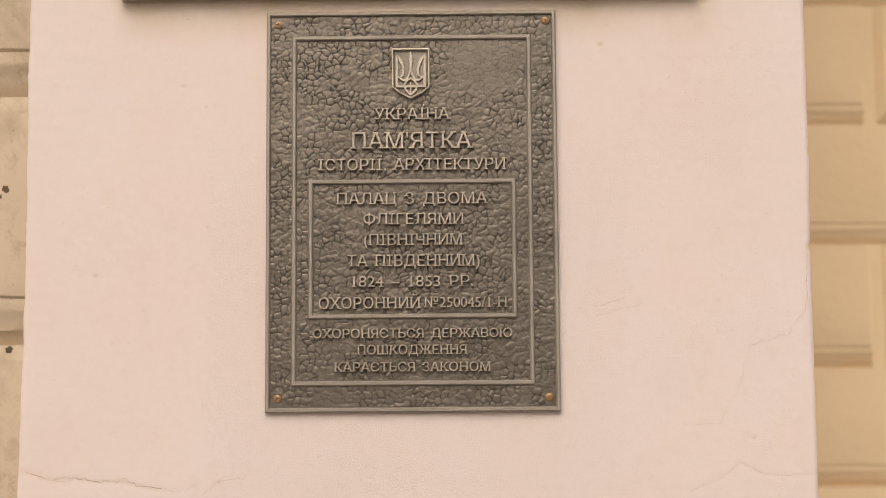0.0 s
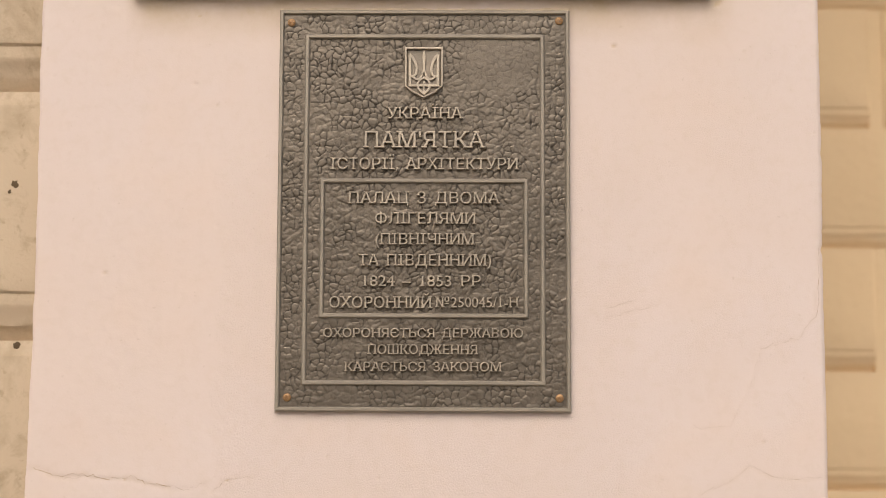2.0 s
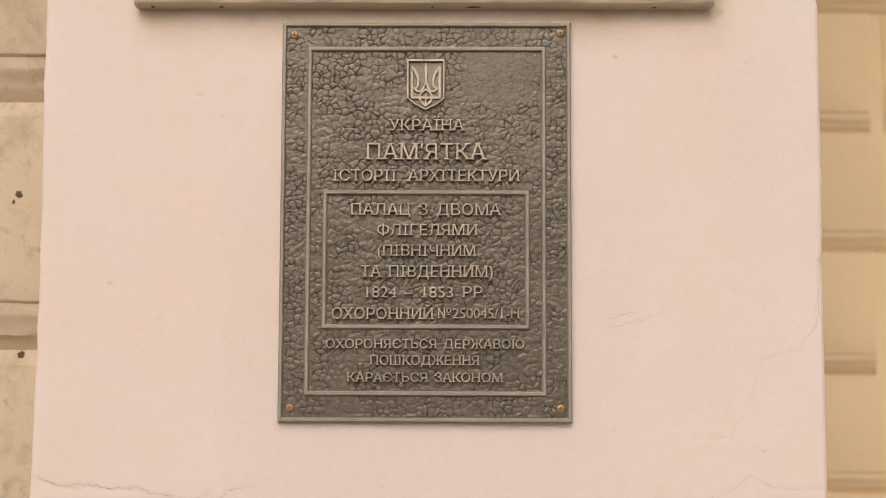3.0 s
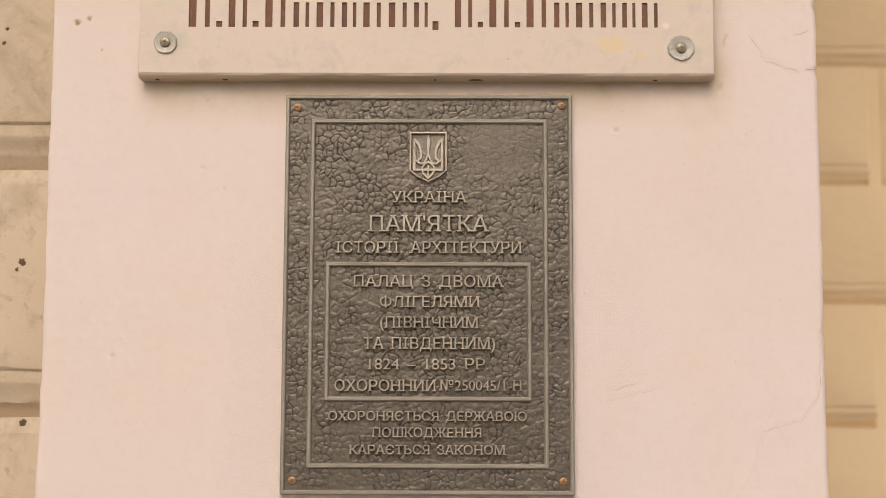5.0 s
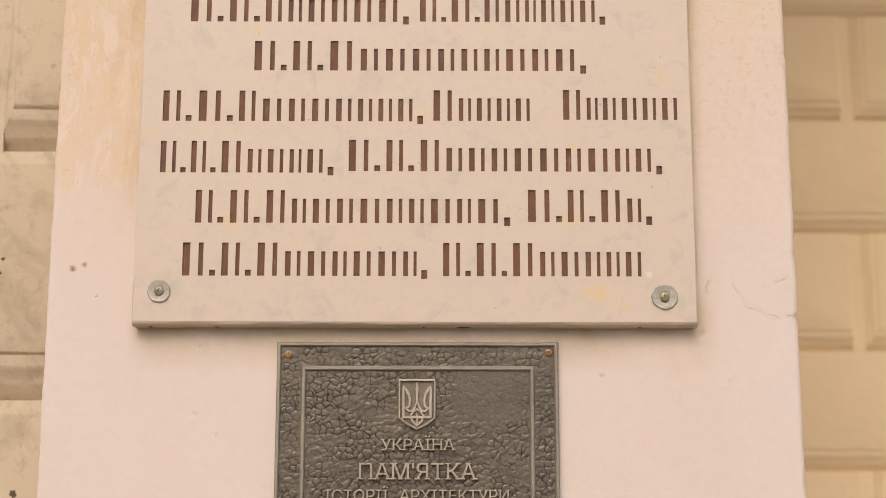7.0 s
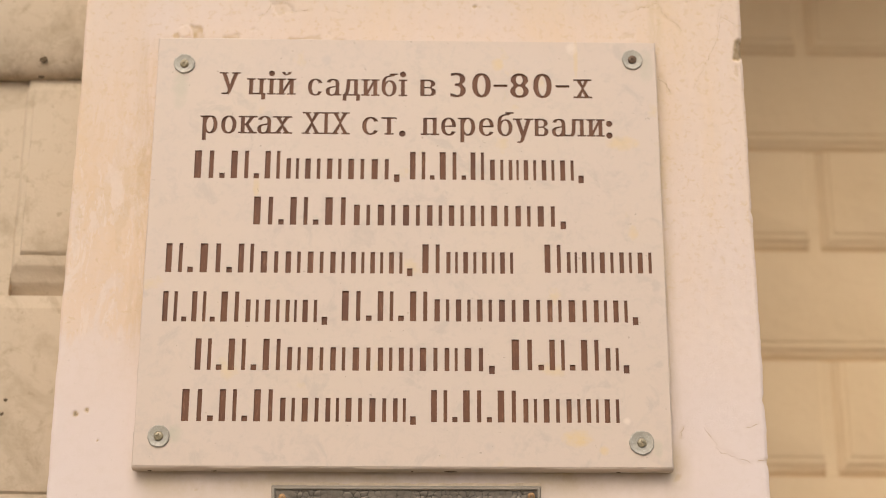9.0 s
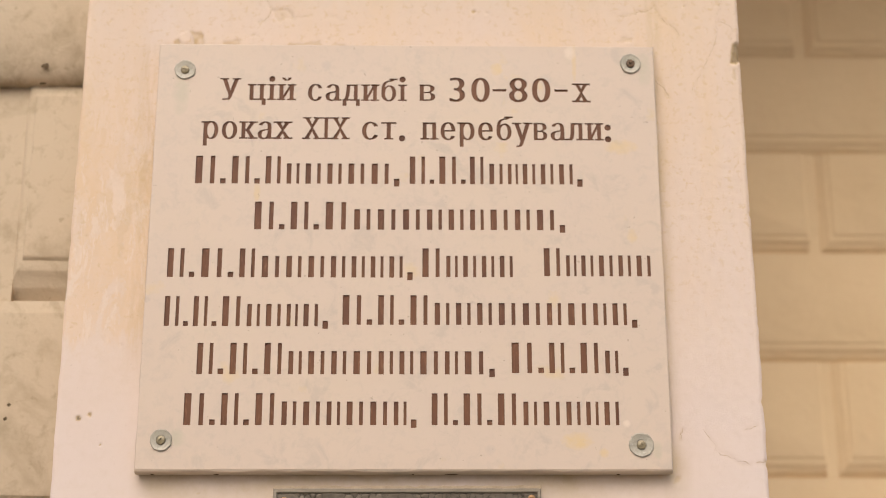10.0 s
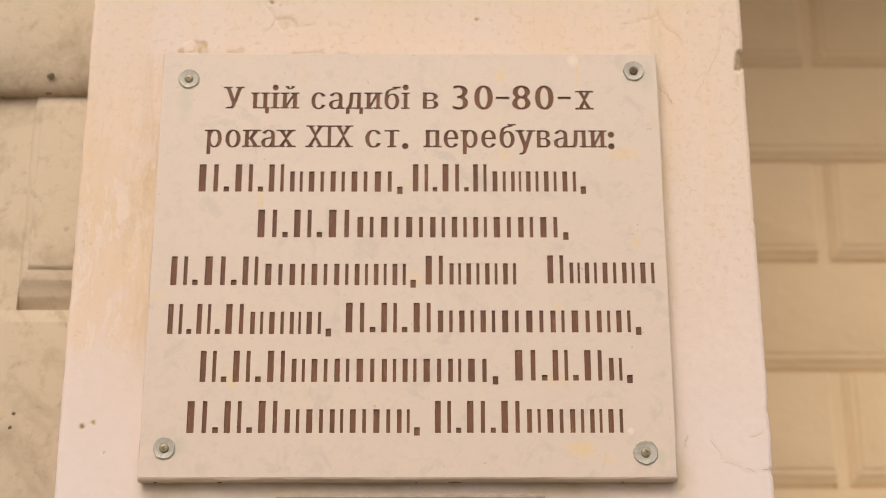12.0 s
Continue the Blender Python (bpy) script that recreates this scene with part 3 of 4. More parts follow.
def filled(outlines, around=None):
    """A flat mesh of all that lies inside the outlines, overlaps joined, or, with an outline around them, of all but that."""
    verts, edges = [], []
    for loop in outlines:
        n = len(verts)
        verts += loop
        edges += [(n + k, n + (k + 1) % len(loop)) for k in range(len(loop))]
    ring = len(edges)
    if around:
        n = len(verts)
        verts += around
        edges += [(n + k, n + (k + 1) % len(around)) for k in range(len(around))]
    co, _, tris, *_ = geometry.delaunay_2d_cdt(verts, edges, [], 0, 1e-6)
    mid = np.array([sum((co[k] for k in t), Vector((0, 0))) / 3 for t in tris])
    turns = np.zeros(len(mid))
    for a, b in edges[:ring]:
        (ax, ay), (bx, by) = verts[a], verts[b]
        side = (bx - ax) * (mid[:, 1] - ay) - (mid[:, 0] - ax) * (by - ay)
        turns += ((ay <= mid[:, 1]) & (by > mid[:, 1]) & (side > 0)).astype(float) - ((ay > mid[:, 1]) & (by <= mid[:, 1]) & (side < 0))
    bm = bmesh.new()
    made = [bm.verts.new((p.x, p.y, 0)) for p in co]
    for t, w in zip(tris, turns):
        if bool(w) != bool(around):
            bm.faces.new([made[k] for k in t])
    bmesh.ops.delete(bm, geom=[v for v in bm.verts if not v.link_faces], context="VERTS")
    bmesh.ops.dissolve_limit(bm, angle_limit=0.01, verts=bm.verts, edges=bm.edges)
    return bm


def modulated(loop, bold, thin):
    """An outline with heavier stems and finer cross strokes."""
    out = []
    for k, p in enumerate(loop):
        a, b = p - loop[k - 1], loop[(k + 1) % len(loop)] - p
        a, b = Vector((a.y, -a.x)).normalized(), Vector((b.y, -b.x)).normalized()
        m = (a + b) / max(0.6, 1 + a.dot(b))
        out.append(p + Vector((bold * m.x, -thin * m.y)))
    return out


def outlines(text, x0, x1, base, cap, serif=0.16, bold=0.0, gap=1.0, thin=0.0, apart=1.0):
    """The outlines of a line of writing between x0 and x1, cap tall, with small slab feet on the stems, in x and z."""
    c = bpy.data.curves.new("line", "FONT")
    c.body = text
    c.space_word = gap
    c.space_character = apart
    base, cap = base - thin, cap + 2 * thin
    ob = bpy.data.objects.new("line", c)
    scene.collection.objects.link(ob)
    shape = ob.to_curve(bpy.context.evaluated_depsgraph_get())
    loops = [contour(spline) for spline in shape.splines]
    ob.to_curve_clear()
    bpy.data.objects.remove(ob)
    bm = filled(loops)
    lo, hi = min(p.x for q in loops for p in q), max(p.x for q in loops for p in q)
    sx, sz = (x1 - bold - x0) / (hi - lo), cap / CAP
    place = lambda p: Vector((x0 + (p[0] - lo) * sx, base + p[1] * sz))
    turn = lambda q: sum(a.x * b.y - a.y * b.x for a, b in zip(q, [*q[1:], q[0]]))
    way = 1 if turn(max(loops, key=lambda q: abs(turn(q)))) > 0 else -1
    out = [[place(p) for p in q] for q in loops]
    if thin:
        dot = [Vector((math.cos(k * math.pi / 8), way * math.sin(k * math.pi / 8))) * 0.125 * cap for k in range(16)]
        for i, q in enumerate(out):
            w, h = max(p.x for p in loops[i]) - min(p.x for p in loops[i]), max(p.y for p in loops[i]) - min(p.y for p in loops[i])
            hole = any(min(p.x for p in o) < min(p.x for p in loops[i]) and max(p.x for p in o) > max(p.x for p in loops[i]) and min(p.y for p in o) < min(p.y for p in loops[i]) and max(p.y for p in o) > max(p.y for p in loops[i]) for o in loops)
            if not hole and max(w, h) < 0.22 and min(w, h) > 0.7 * max(w, h):
                centre = sum(q, Vector((0, 0))) / len(q)
                out[i] = [centre + Vector((bold / 2, 0)) + p for p in dot]
            else:
                out[i] = [p + Vector((bold / 2, 0)) for p in modulated(q, way * bold / 2, way * thin)]
    elif bold:
        out += [[p + Vector((bold, 0)) for p in q] for q in out]
    reach, high = serif * cap * 0.55, (0.062 if thin else 0.085) * cap
    for e in bm.edges:
        if len(e.link_faces) != 1:
            continue
        a, b = e.verts[0].co, e.verts[1].co
        off, level = min((abs(a.y - h), h) for h in (0.0, LOW, CAP))
        if abs(a.y - b.y) < 1e-4 and off < 0.012 and 0.03 < abs(a.x - b.x) < 0.22:
            up = high if e.link_faces[0].calc_center_median().y > a.y else -high
            p, q = place((min(a.x, b.x), level)), place((max(a.x, b.x), level))
            p.y += thin if up > 0 else -thin
            x, y, z, w = p.x - reach, q.x + bold + reach, min(p.y, p.y + up), max(p.y, p.y + up)
            foot = [Vector((x, z)), Vector((y, z)), Vector((y, w)), Vector((x, w))]
            out.append(foot if way > 0 else foot[::-1])
    bm.free()
    return out


def letters(loops, y, thick, soft=0.0):
    """Outlines made solid: from the plane y out to y - thick, their front edges cut back by soft."""
    bm = filled(loops)
    if soft:
        bmesh.ops.remove_doubles(bm, verts=bm.verts, dist=0.00006)
    r = bmesh.ops.extrude_face_region(bm, geom=bm.faces[:])
    top = {v for v in r["geom"] if isinstance(v, bmesh.types.BMVert)}
    for v in bm.verts:
        v.co = Vector((v.co.x, y - (thick if v in top else 0), v.co.y))
    bmesh.ops.recalc_face_normals(bm, faces=bm.faces)
    if soft:
        bmesh.ops.triangulate(bm, faces=[f for f in bm.faces if all(v in top for v in f.verts)])
        front = [f for f in bm.faces if all(v in top for v in f.verts)]
        bmesh.ops.inset_region(bm, faces=front, thickness=soft, depth=soft * 1.2, use_boundary=True)
    return bm


def set_letters(bm, material, parent):
    """Each letter of a line as a part of its own; dots stay with the letter under them."""
    groups, seen = [], set()
    for f in bm.faces:
        if f in seen:
            continue
        island, todo = [], [f]
        seen.add(f)
        while todo:
            g = todo.pop()
            island.append(g)
            for e in g.edges:
                for h in e.link_faces:
                    if h not in seen:
                        seen.add(h)
                        todo.append(h)
        xs = [v.co.x for g in island for v in g.verts]
        groups.append([min(xs), max(xs), island])
    groups.sort(key=lambda g: g[0] - g[1])
    joined = []
    for a, b, island in groups:
        for g in joined:
            if min(b, g[1]) - max(a, g[0]) > 0.5 * (b - a):
                g[2] += island
                break
        else:
            joined.append([a, b, island])
    for a, b, island in sorted(joined, key=lambda g: g[0]):
        one = bmesh.new()
        made = {}
        for f in island:
            for v in f.verts:
                if v not in made:
                    made[v] = one.verts.new(v.co)
            one.faces.new([made[v] for v in f.verts])
        part("letter", one, material, parent)
    bm.free()


def carved_face(loops, edge, y, deep):
    """The front of a slab inside the outline edge, with the outlines cut out of it and the walls of the cuts."""
    bm = filled(loops, edge)
    rim = {(round(p.x, 5), round(p.y, 5)) for p in edge}
    cuts = [e for e in bm.edges if len(e.link_faces) == 1 and not all((round(v.co.x, 5), round(v.co.y, 5)) in rim for v in e.verts)]
    back = {}
    for v in bm.verts:
        v.co = Vector((v.co.x, y, v.co.y))
    for e in cuts:
        for v in e.verts:
            if v not in back:
                back[v] = bm.verts.new(v.co + Vector((0, deep, 0)))
    for e in cuts:
        a, b = e.verts
        f = bm.faces.new((a, b, back[b], back[a]))
        f.material_index = 1
    bmesh.ops.recalc_face_normals(bm, faces=bm.faces)
    return bm


def bars(pattern, x0, x1, base, cap):
    """A line of plain upright bars in the size and weight of engraved letters. C tall, x low, . and , a dot, space a gap."""
    widths = {"C": 1.18, "x": 1.0, ".": 0.42, ",": 0.5, " ": 0.8}
    unit = (x1 - x0) / sum(widths[c] for c in pattern)
    rng = random.Random(int(base * 1000) + len(pattern))
    sizes = [widths[c] * unit * (rng.uniform(0.82, 1.18) if c in "Cx" else 1) for c in pattern]
    sizes = [w * (x1 - x0) / sum(sizes) for w in sizes]
    at = x0
    for c, w in zip(pattern, sizes):
        if c in "Cx":
            h = cap if c == "C" else cap * 0.74
            yield at + 0.13 * w, at + 0.38 * w, base, base + h
            yield at + 0.66 * w, at + 0.82 * w, base, base + h
        elif c in ".,":
            d = min(w * 0.62, 0.0085)
            yield at + 0.1 * w, at + 0.1 * w + d, base - (0.004 if c == "," else 0), base + d
        at += w


CAP, LOW = 0.73, 0.545


# ---- the bronze plaque ----
def pebbles(x, z, cell, seed):
    """Cast pebble relief: the gap between the nearest and second nearest of scattered points, 0 in the creases, the distance from the nearest, and a height for each pebble."""
    rng = np.random.default_rng(seed)
    jx, jz = rng.uniform(0.05, 0.95, (128, 128)), rng.uniform(0.05, 0.95, (128, 128))
    u, w = x / cell, z / cell
    i, j = np.floor(u).astype(int), np.floor(w).astype(int)
    near, second, level = np.full(x.shape, 9.0), np.full(x.shape, 9.0), np.zeros(x.shape)
    high = rng.uniform(-1, 1, (128, 128))
    for a in (-2, -1, 0, 1, 2):
        for b in (-2, -1, 0, 1, 2):
            p, q = (i + a) % 128, (j + b) % 128
            d = np.hypot(i + a + jx[p, q] - u, j + b + jz[p, q] - w)
            level = np.where(d < near, high[p, q], level)
            second = np.minimum(second, np.maximum(near, d))
            near = np.minimum(near, d)
    return second - near, near, level


def frame_bar(bm, x0, x1, z0, z1, w, y, high):
    """A rectangular raised moulding with a rounded section."""
    loops = []
    for s, h in ((0, 0), (0.10, 0.75), (0.28, 1.0), (0.72, 1.0), (0.90, 0.75), (1.0, 0)):
        o = s * w
        loops.append(rect(x0 + o, x1 - o, z0 + o, z1 - o, y - h * high))
    rings(bm, loops, False, False)


def shield_outline(w, h, inset):
    a = w / 2 - inset
    pts = [(-a, h - inset), (a, h - inset), (a, h * 0.24 + inset * 0.1)]
    pts += [(a * 0.62, h * 0.115 + inset * 0.8), (0, inset * 1.15), (-a * 0.62, h * 0.115 + inset * 0.8), (-a, h * 0.24 + inset * 0.1)]
    return pts


def stroke(points, width):
    """The outline of a ribbon along points given as (x, z), turning anticlockwise."""
    sides = []
    for i, (x, z) in enumerate(points):
        x0, z0 = points[max(i - 1, 0)]
        x1, z1 = points[min(i + 1, len(points) - 1)]
        d = Vector((x1 - x0, z1 - z0)).normalized()
        w = (width[i] if isinstance(width, (list, tuple)) else width) / 2
        sides.append((Vector((x + d.y * w, z - d.x * w)), Vector((x - d.y * w, z + d.x * w))))
    return [a for a, _ in sides] + [b for _, b in reversed(sides)]


def screw_head(r, high, slot=True):
    """A domed screw head facing -y with a cross recess."""
    bm = bmesh.new()
    loops = []
    ring = lambda k, h: [(r * k * math.cos(2 * math.pi * i / 24), -high * h, r * k * math.sin(2 * math.pi * i / 24)) for i in range(24)]
    cross = lambda k, h: [(r * k * (1.0 if i % 6 in (0, 1, 5) else 0.38) * math.cos(2 * math.pi * (i - (0.55 if i % 6 == 1 else -0.55 if i % 6 == 5 else 0)) / 24), -high * h,
                           r * k * (1.0 if i % 6 in (0, 1, 5) else 0.38) * math.sin(2 * math.pi * (i - (0.55 if i % 6 == 1 else -0.55 if i % 6 == 5 else 0)) / 24)) for i in range(24)]
    loops = [ring(1.0, 0.0), ring(1.0, 0.4), ring(0.92, 0.72), ring(0.75, 0.92), cross(0.60, 1.0), cross(0.52, 0.25)]
    rings(bm, loops)
    return bm


def make_bronze_plaque():
    x0, x1, z0, z1 = -0.2064, 0.1955, 1.0630, 1.617
    plaque = thing("bronze_plaque", (0, 0.0035, 0), "dark cast bronze plaque with raised lettering, screwed to the plaster pier", "plaque")
    bm = bmesh.new()
    loops = [rect(x0, x1, z0, z1, 0.004), rect(x0, x1, z0, z1, -0.008), rect(x0 + 0.001, x1 - 0.001, z0 + 0.001, z1 - 0.001, -0.0088), rect(x0 + 0.004, x1 - 0.004, z0 + 0.004, z1 - 0.004, -0.0075)]
    rings(bm, loops)
    part("plate", bm, BRONZE, plaque)
    # the pebbled ground between the mouldings
    step = 0.0011
    xs, zs = np.arange(x0 + 0.003, x1 - 0.003 + step, step), np.arange(z0 + 0.003, z1 - 0.003 + step, step)
    z, x = np.meshgrid(zs, xs, indexing="ij")
    wx = x + 0.0020 * wave(x, z, 0.012, 31) + 0.0010 * wave(x, z, 0.005, 33)
    wz = z + 0.0020 * wave(x, z, 0.012, 32) + 0.0010 * wave(x, z, 0.005, 34)
    gap, near1, level1 = pebbles(wx, wz, 0.0088, 35)
    _, near2, level2 = pebbles(wx + 3.3, wz + 1.7, 0.0054, 36)
    _, near3, level3 = pebbles(x + 5.1, z + 2.9, 0.0041, 40)
    calm = np.exp(-(((x - 0.10) / 0.055) ** 2 + ((z - 1.545) / 0.040) ** 2)) + 0.25 * np.clip(wave(x, z, 0.06, 37), 0, 1)
    lively = np.clip(1 - calm, 0.25, 1)
    patch = np.clip(0.45 + 1.1 * wave(x, z, 0.024, 38), 0.1, 1)
    broken = np.clip(0.62 + 1.1 * wave(x, z, 0.018, 41), 0.2, 1)
    # round cast blisters of three sizes grown into each other, at uneven heights, with open creases left between them
    dome = lambda near, r, level: (0.70 + 0.30 * level) * np.clip(1 - (near / r) ** 2, 0, 1) ** 0.6
    grown = np.maximum(np.maximum(0.00120 * dome(near1, 0.84, level1), 0.00110 * dome(near2, 0.72, level2)), 0.00095 * dome(near3, 0.50, level3) * (level3 > -0.1))
    grown = lively * grown + (1 - lively) * 0.0008
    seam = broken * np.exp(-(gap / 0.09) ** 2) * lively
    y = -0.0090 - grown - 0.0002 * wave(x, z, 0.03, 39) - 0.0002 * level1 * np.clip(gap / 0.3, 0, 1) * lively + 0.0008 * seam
    # how dark each crease is painted, worked out from the relief
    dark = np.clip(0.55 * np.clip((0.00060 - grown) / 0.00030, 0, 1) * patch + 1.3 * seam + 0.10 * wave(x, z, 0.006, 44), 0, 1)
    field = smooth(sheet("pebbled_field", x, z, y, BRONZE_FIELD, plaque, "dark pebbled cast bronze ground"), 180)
    old = field.data.attributes.new("crease_shade", "FLOAT", "POINT")
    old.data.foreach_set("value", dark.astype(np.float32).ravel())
    bm = bmesh.new()
    frame_bar(bm, x0, x1, z0, z1, 0.0068, -0.0078, 0.0058)
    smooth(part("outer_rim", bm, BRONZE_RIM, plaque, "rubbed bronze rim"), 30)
    bm = bmesh.new()
    frame_bar(bm, -0.171, 0.161, 1.0985, 1.583, 0.0072, -0.0085, 0.0050)
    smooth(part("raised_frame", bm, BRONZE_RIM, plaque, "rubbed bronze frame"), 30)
    bm = bmesh.new()
    frame_bar(bm, -0.148, 0.138, 1.1895, 1.3815, 0.0070, -0.0085, 0.0050)
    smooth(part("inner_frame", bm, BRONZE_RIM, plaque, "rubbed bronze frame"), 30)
    rng = random.Random(9)
    bm = bmesh.new()
    seam = []
    for k in range(61):
        px = x0 - 0.001 + (x1 - x0 + 0.002) * k / 60
        up = 0.0030 + 0.0022 * rng.random()
        seam.append([(px, 0.003, z1 - 0.001), (px, -0.0045 - 0.002 * rng.random(), z1 - 0.001), (px, -0.003 - 0.002 * rng.random(), z1 + up), (px, 0.003, z1 + up + 0.001)])
    rings(bm, seam, True, True)
    part("mortar_seam", bm, LEFT_PAINT, plaque, "uneven seam of grey mortar")
    # the coat of arms
    cx, sw, sh, sz0 = -0.006, 0.053, 0.072, 1.492
    bm = bmesh.new()
    loops = []
    for inset, yy in ((0, -0.0085), (0.0006, -0.0160), (0.0026, -0.0162), (0.0034, -0.0105)):
        loops.append([(cx + px, yy, sz0 + pz) for px, pz in shield_outline(sw, sh, inset)])
    rings(bm, loops)
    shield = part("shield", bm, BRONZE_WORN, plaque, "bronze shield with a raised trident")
    bm = bmesh.new()
    rings(bm, [[(cx + px, -0.0108, sz0 + pz) for px, pz in shield_outline(sw, sh, 0.0034)], [(cx + px, -0.0112, sz0 + pz) for px, pz in shield_outline(sw, sh, 0.0042)]])
    part("shield_ground", bm, BRONZE, shield)
    marks = []
    for s in (-1, 1):
        px = lambda pts: [(cx + s * a, sz0 + b) for a, b in pts]
        marks.append(stroke(px([(0.0192, 0.0170), (0.0192, 0.040), (0.0195, 0.0605)]), [0.0036, 0.0036, 0.0030]))
        marks.append(stroke(px([(0.0196, 0.0625), (0.0155, 0.0570), (0.0120, 0.0500), (0.0100, 0.0420), (0.0108, 0.0340), (0.0150, 0.0300), (0.0185, 0.0320)]), [0.0016, 0.0040, 0.0040, 0.0036, 0.0032, 0.0034, 0.0030]))
        marks.append(stroke(px([(0.0208, 0.0180), (0.010, 0.0180), (-0.001, 0.0180)]), 0.0034))
        marks.append(stroke(px([(0.0150, 0.0300), (0.0110, 0.0265), (0.0065, 0.0270), (0.0030, 0.0320), (0.0004, 0.0400)]), [0.0030, 0.0032, 0.0030, 0.0030, 0.0024]))
        marks.append(stroke(px([(-0.0012, 0.0300), (0.0050, 0.0262), (0.0088, 0.0205), (0.0070, 0.0130), (-0.0004, 0.0055)]), [0.0026, 0.0030, 0.0032, 0.0032, 0.0026]))
    marks.append(stroke([(cx, sz0 + 0.0055), (cx, sz0 + 0.0240)], 0.0024))
    marks.append(stroke([(cx, sz0 + 0.036), (cx, sz0 + 0.048), (cx, sz0 + 0.058), (cx, sz0 + 0.0672)], [0.0024, 0.0036, 0.0054, 0.0012]))
    turned = lambda q: sum(a.x * b.y - a.y * b.x for a, b in zip(q, [*q[1:], q[0]]))
    bm = letters([q if turned(q) > 0 else q[::-1] for q in marks], -0.0110, 0.0036, 0.0004)
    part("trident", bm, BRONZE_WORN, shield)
    # the inscription, line by line
    lines = (("УКРАЇНА", -0.056, 0.047, 1.4640, 0.0160), ("ПАМ'ЯТКА", -0.087, 0.077, 1.4235, 0.0230), ("ІСТОРІЇ, АРХІТЕКТУРИ", -0.134, 0.123, 1.3935, 0.0160),
             ("ПАЛАЦ З ДВОМА", -0.108, 0.098, 1.3465, 0.0160), ("ФЛІГЕЛЯМИ", -0.072, 0.065, 1.3185, 0.0155), ("(ПІВНІЧНИМ", -0.071, 0.063, 1.2900, 0.0155),
             ("ТА ПІВДЕННИМ)", -0.094, 0.087, 1.2610, 0.0160), ("1824 – 1853 РР.", -0.086, 0.078, 1.2330, 0.0155), ("ОХОРОННИЙ", -0.133, 0.005, 1.2035, 0.0155),
             ("№250045/1-Н", 0.012, 0.123, 1.2045, 0.0145), ("ОХОРОНЯЄТЬСЯ ДЕРЖАВОЮ", -0.141, 0.130, 1.1635, 0.0125), ("ПОШКОДЖЕННЯ", -0.080, 0.068, 1.1410, 0.0130),
             ("КАРАЄТЬСЯ ЗАКОНОМ", -0.111, 0.100, 1.1180, 0.0125))
    for text, a, b, base, cap in lines:
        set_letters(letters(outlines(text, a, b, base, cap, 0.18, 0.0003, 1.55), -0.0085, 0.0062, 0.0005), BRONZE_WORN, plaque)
    for px, pz, turn in ((-0.190, 1.599, 10), (0.181, 1.602, 50), (0.1795, 1.082, 5), (-0.1895, 1.082, 70)):
        bm = screw_head(0.0056, 0.0026)
        s = smooth(part("screw", bm, BRASS, plaque, "small brass screw"), 50)
        s.location, s.rotation_euler = (px, -0.0095, pz), (0, radians(turn), 0)
    return plaque


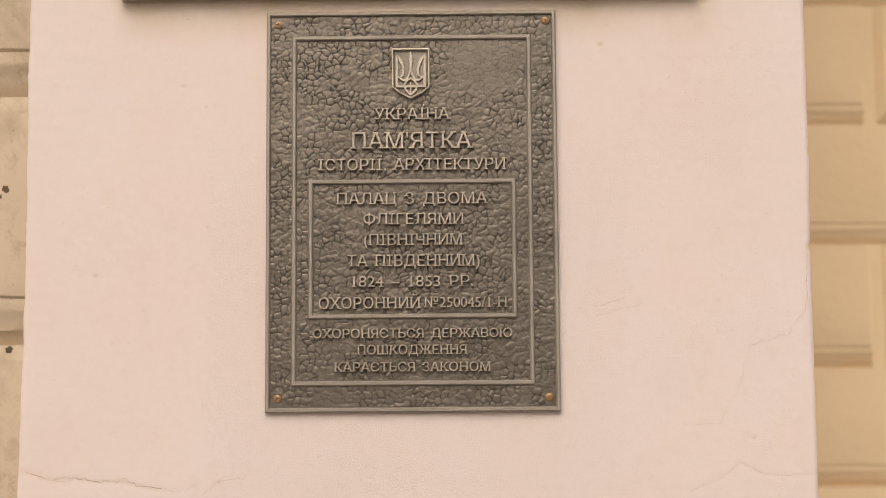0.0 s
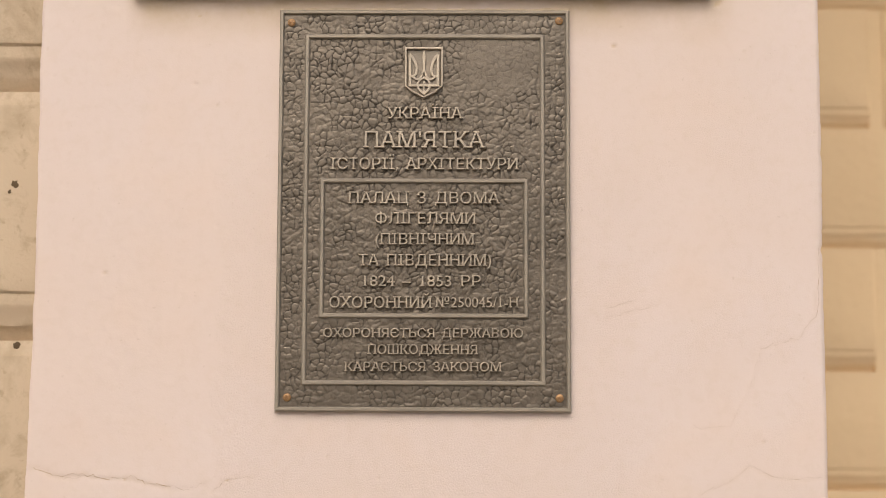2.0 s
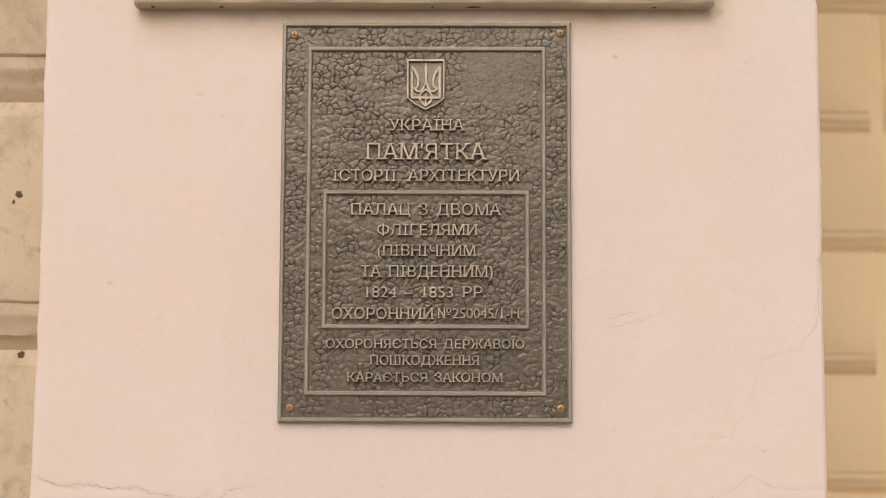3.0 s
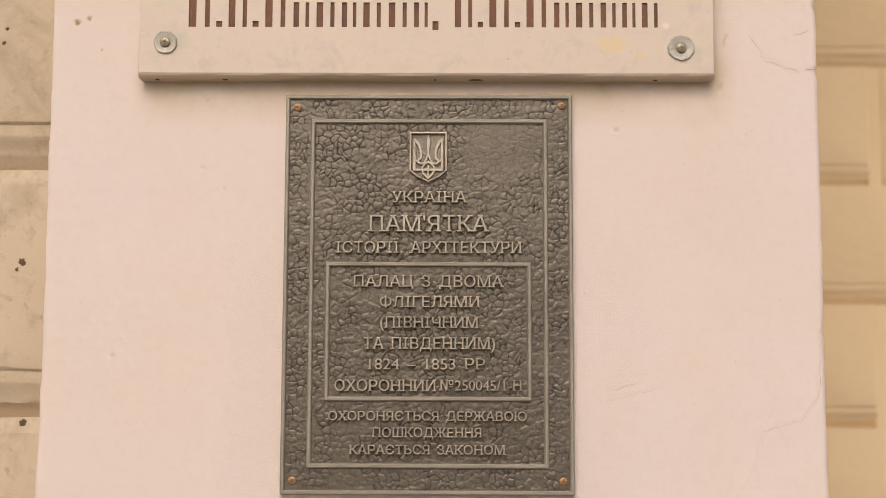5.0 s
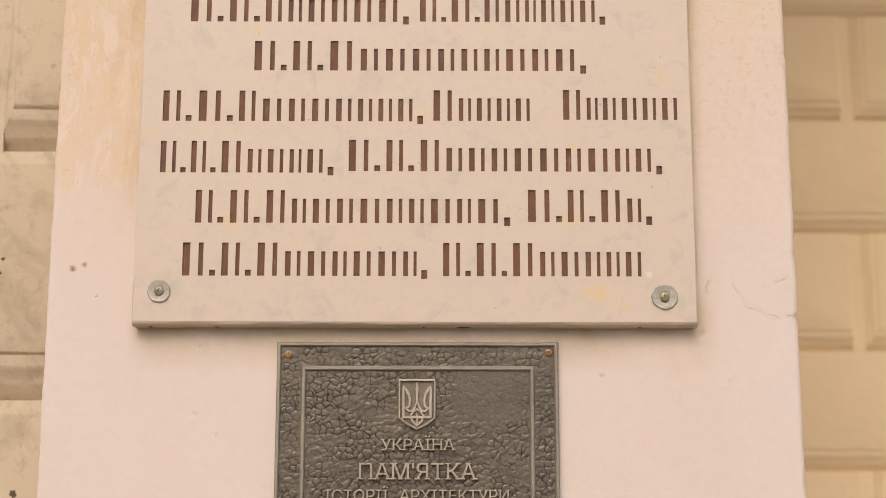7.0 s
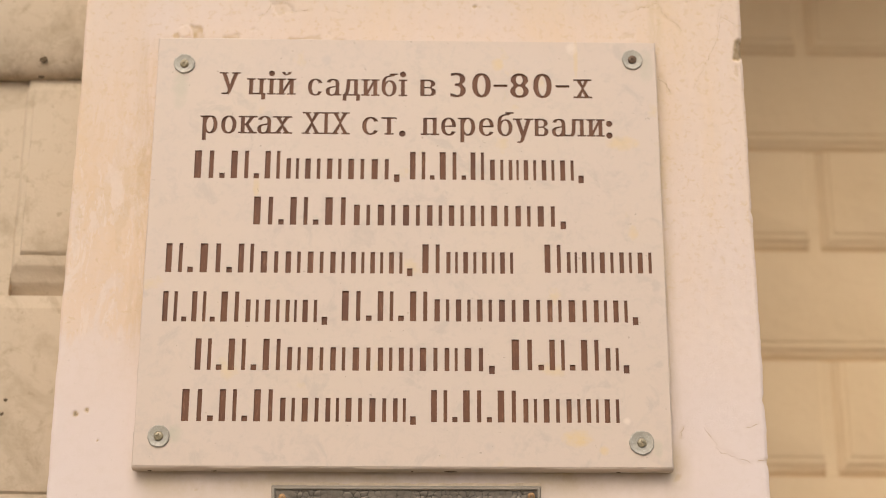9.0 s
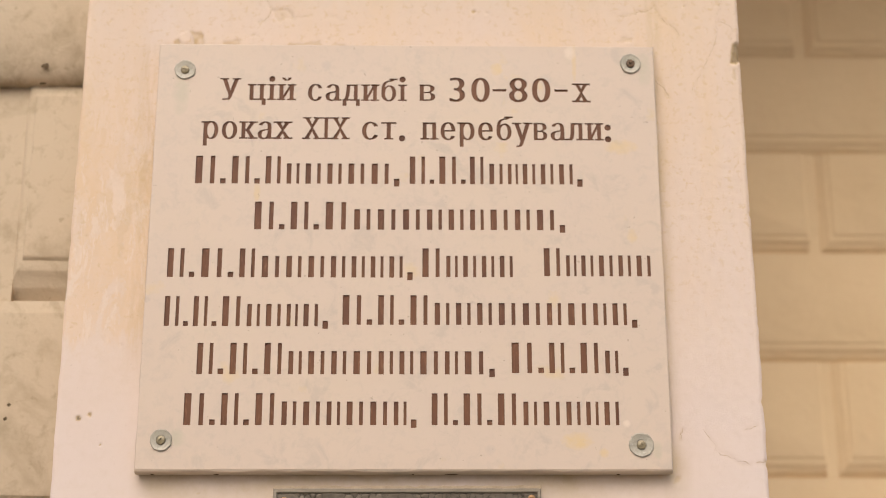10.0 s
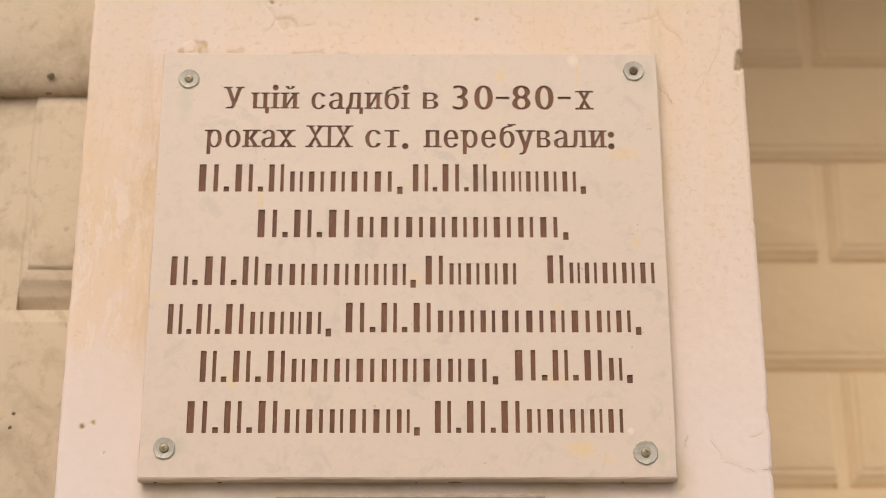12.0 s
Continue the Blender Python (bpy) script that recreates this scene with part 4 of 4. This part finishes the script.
# ---- the marble plaque ----
def make_marble_plaque():
    x0, x1, z0, z1 = -0.412, 0.393, 1.6435, 2.327
    plaque = thing("marble_plaque", (0, 0, 0), "white marble plaque with brown engraved lettering, screwed to the plaster pier", "plaque")
    bm = bmesh.new()
    rng = random.Random(4)

    def loop(inset, low, y):
        """The outline of the slab, its edges broken into short uneven lengths."""
        n, pts = 30, []
        for k in range(n):
            pts.append((x0 + inset + (x1 - x0 - 2 * inset) * k / n, y, z0 - low))
        for k in range(n):
            pts.append((x1 - inset, y, z0 - low + (z1 - inset - z0 + low) * k / n))
        for k in range(n):
            pts.append((x1 - inset - (x1 - x0 - 2 * inset) * k / n, y, z1 - inset))
        for k in range(n):
            pts.append((x0 + inset, y, z1 - inset - (z1 - inset - z0 + low) * k / n))
        return [(a + rng.uniform(-0.0006, 0.0006), b, c + rng.uniform(-0.0007, 0.0007)) for a, b, c in pts]

    loops = [loop(0.004, 0.0060, 0.004), loop(0.001, 0.0065, -0.010), loop(0.0, 0.0060, -0.0150), loop(0.0004, 0.0022, -0.0232), loop(0.002, -0.001, -0.025)]
    rings(bm, loops, False, False)
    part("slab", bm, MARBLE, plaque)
    edge = [Vector((a, c)) for a, _, c in loops[-1]]
    y, deep = -0.025, 0.0028
    cuts = []
    words = (("У", -0.307, -0.281, 2.2300, 0.0375), ("цій", -0.263, -0.192, 2.2300, 0.0375), ("садибі", -0.169, -0.013, 2.2295, 0.0385), ("в", 0.011, 0.036, 2.2300, 0.0385), ("30", 0.059, 0.1244, 2.2290, 0.0440), ("-", 0.129, 0.151, 2.2360, 0.0440), ("80", 0.1554, 0.2226, 2.2290, 0.0440), ("-", 0.2293, 0.2506, 2.2360, 0.0440), ("х", 0.2617, 0.283, 2.2290, 0.0440),
             ("роках", -0.334, -0.196, 2.1640, 0.0400), ("ХІХ", -0.173, -0.104, 2.1640, 0.0370), ("ст.", -0.081, -0.013, 2.1640, 0.0400), ("перебували:", 0.016, 0.317, 2.1640, 0.0400))
    for text, a, b, base, cap in words:
        word = outlines(text, a, b, base, cap, 0.17, 0.0023, 1.0, 0.0009, 1.18)
        cuts += word if sum(p.x * q.y - p.y * q.x for p, q in zip(word[-1], [*word[-1][1:], word[-1][0]])) > 0 else [q[::-1] for q in word]
        set_letters(letters(word, y + deep + 0.001, 0.0014), LETTER, plaque)
    names = (("C.C.Cxxxxx,", -0.349, -0.014, 2.0895, 0.0455), ("C.C.Cxxxxx,", -0.009, 0.274, 2.0900, 0.0455), ("C.C.Cxxxxxxxxx,", -0.253, 0.247, 2.0145, 0.0450),
             ("C.C.Cxxxxxxx,", -0.384, 0.008, 1.9375, 0.0460), ("Cxxxx", 0.011, 0.162, 1.9385, 0.0460), ("Cxxxxx", 0.201, 0.378, 1.9405, 0.0450),
             ("C.C.Cxxxx,", -0.384, -0.124, 1.8605, 0.0470), ("C.C.Cxxxxxxxxx,", -0.112, 0.355, 1.8630, 0.0465), ("C.C.Cxxxxxxxxx,", -0.331, 0.134, 1.7865, 0.0480),
             ("C.C.Cx,", 0.147, 0.338, 1.7885, 0.0470), ("C.C.Cxxxxxx,", -0.348, 0.014, 1.7095, 0.0480), ("C.C.Cxxxxx", 0.026, 0.320, 1.7095, 0.0480))
    for pattern, a, b, base, cap in names:
        for p, q, low, top in bars(pattern, a, b, base, cap):
            bm = bmesh.new()
            add_box(bm, p, q, y + deep - 0.0004, y + deep + 0.001, low, top)
            part("engraved_bar", bm, LETTER, plaque)
            cuts.append([Vector((p, low)), Vector((q, low)), Vector((q, top)), Vector((p, top))])
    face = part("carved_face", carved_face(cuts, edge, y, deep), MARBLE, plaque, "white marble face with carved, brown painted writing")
    face.data.materials.append(LETTER)
    for px, pz, r, turn in ((-0.368, 2.281, 0.0165, 20), (0.354, 2.296, 0.0170, 40), (0.346, 1.680, 0.0185, 75), (-0.374, 1.687, 0.0165, 10)):
        bm = bmesh.new()
        loops = []
        wob = [1 + 0.02 * math.sin(2 * i * 0.196 + turn) + rng.uniform(-0.045, 0.035) for i in range(32)]
        for k, h in ((1.0, 0.0), (1.0, 0.0020), (0.93, 0.0030), (0.84, 0.0027), (0.62, 0.0016), (0.46, 0.0014), (0.44, 0.0006)):
            loops.append([(r * k * (wob[i] if k > 0.9 else 1) * math.cos(2 * math.pi * i / 32), -h, r * k * (wob[i] if k > 0.9 else 1) * math.sin(2 * math.pi * i / 32)) for i in range(32)])
        rings(bm, loops)
        washer = smooth(part("washer", bm, ZINC, plaque, "dull grey zinc washer"), 40)
        washer.location, washer.rotation_euler = (px, -0.0249, pz), (0, radians(turn), 0)
        rusty = px > 0 and pz > 2
        s = smooth(part("screw", screw_head(0.0068, 0.0034), RUST if rusty else STEEL, washer, "rusty brown screw" if rusty else "greyish yellow cross-head screw"), 50)
        s.location = (0, -0.0012, 0)
    # dark blobs in place of the shaded gaps where the slab's foot meets the wall
    for k, (px, w) in enumerate(((-0.387, 0.003), (-0.292, 0.004), (0.003, 0.002), (0.060, 0.012), (0.312, 0.003))):
        bm = bmesh.new()
        bmesh.ops.create_icosphere(bm, subdivisions=2, radius=1)
        for v in bm.verts:
            v.co = Vector((px + v.co.x * w * (1 + 0.5 * noise.noise(v.co * 2 + Vector((k, 0, 0)))), -0.0115 + v.co.y * 0.0035, z0 - 0.0060 + v.co.z * 0.0010))
        part("dirt_clot", bm, DARK_BLOB, plaque, "dark blob for a shaded gap under the slab")
    return plaque


make_bronze_plaque()
make_marble_plaque()
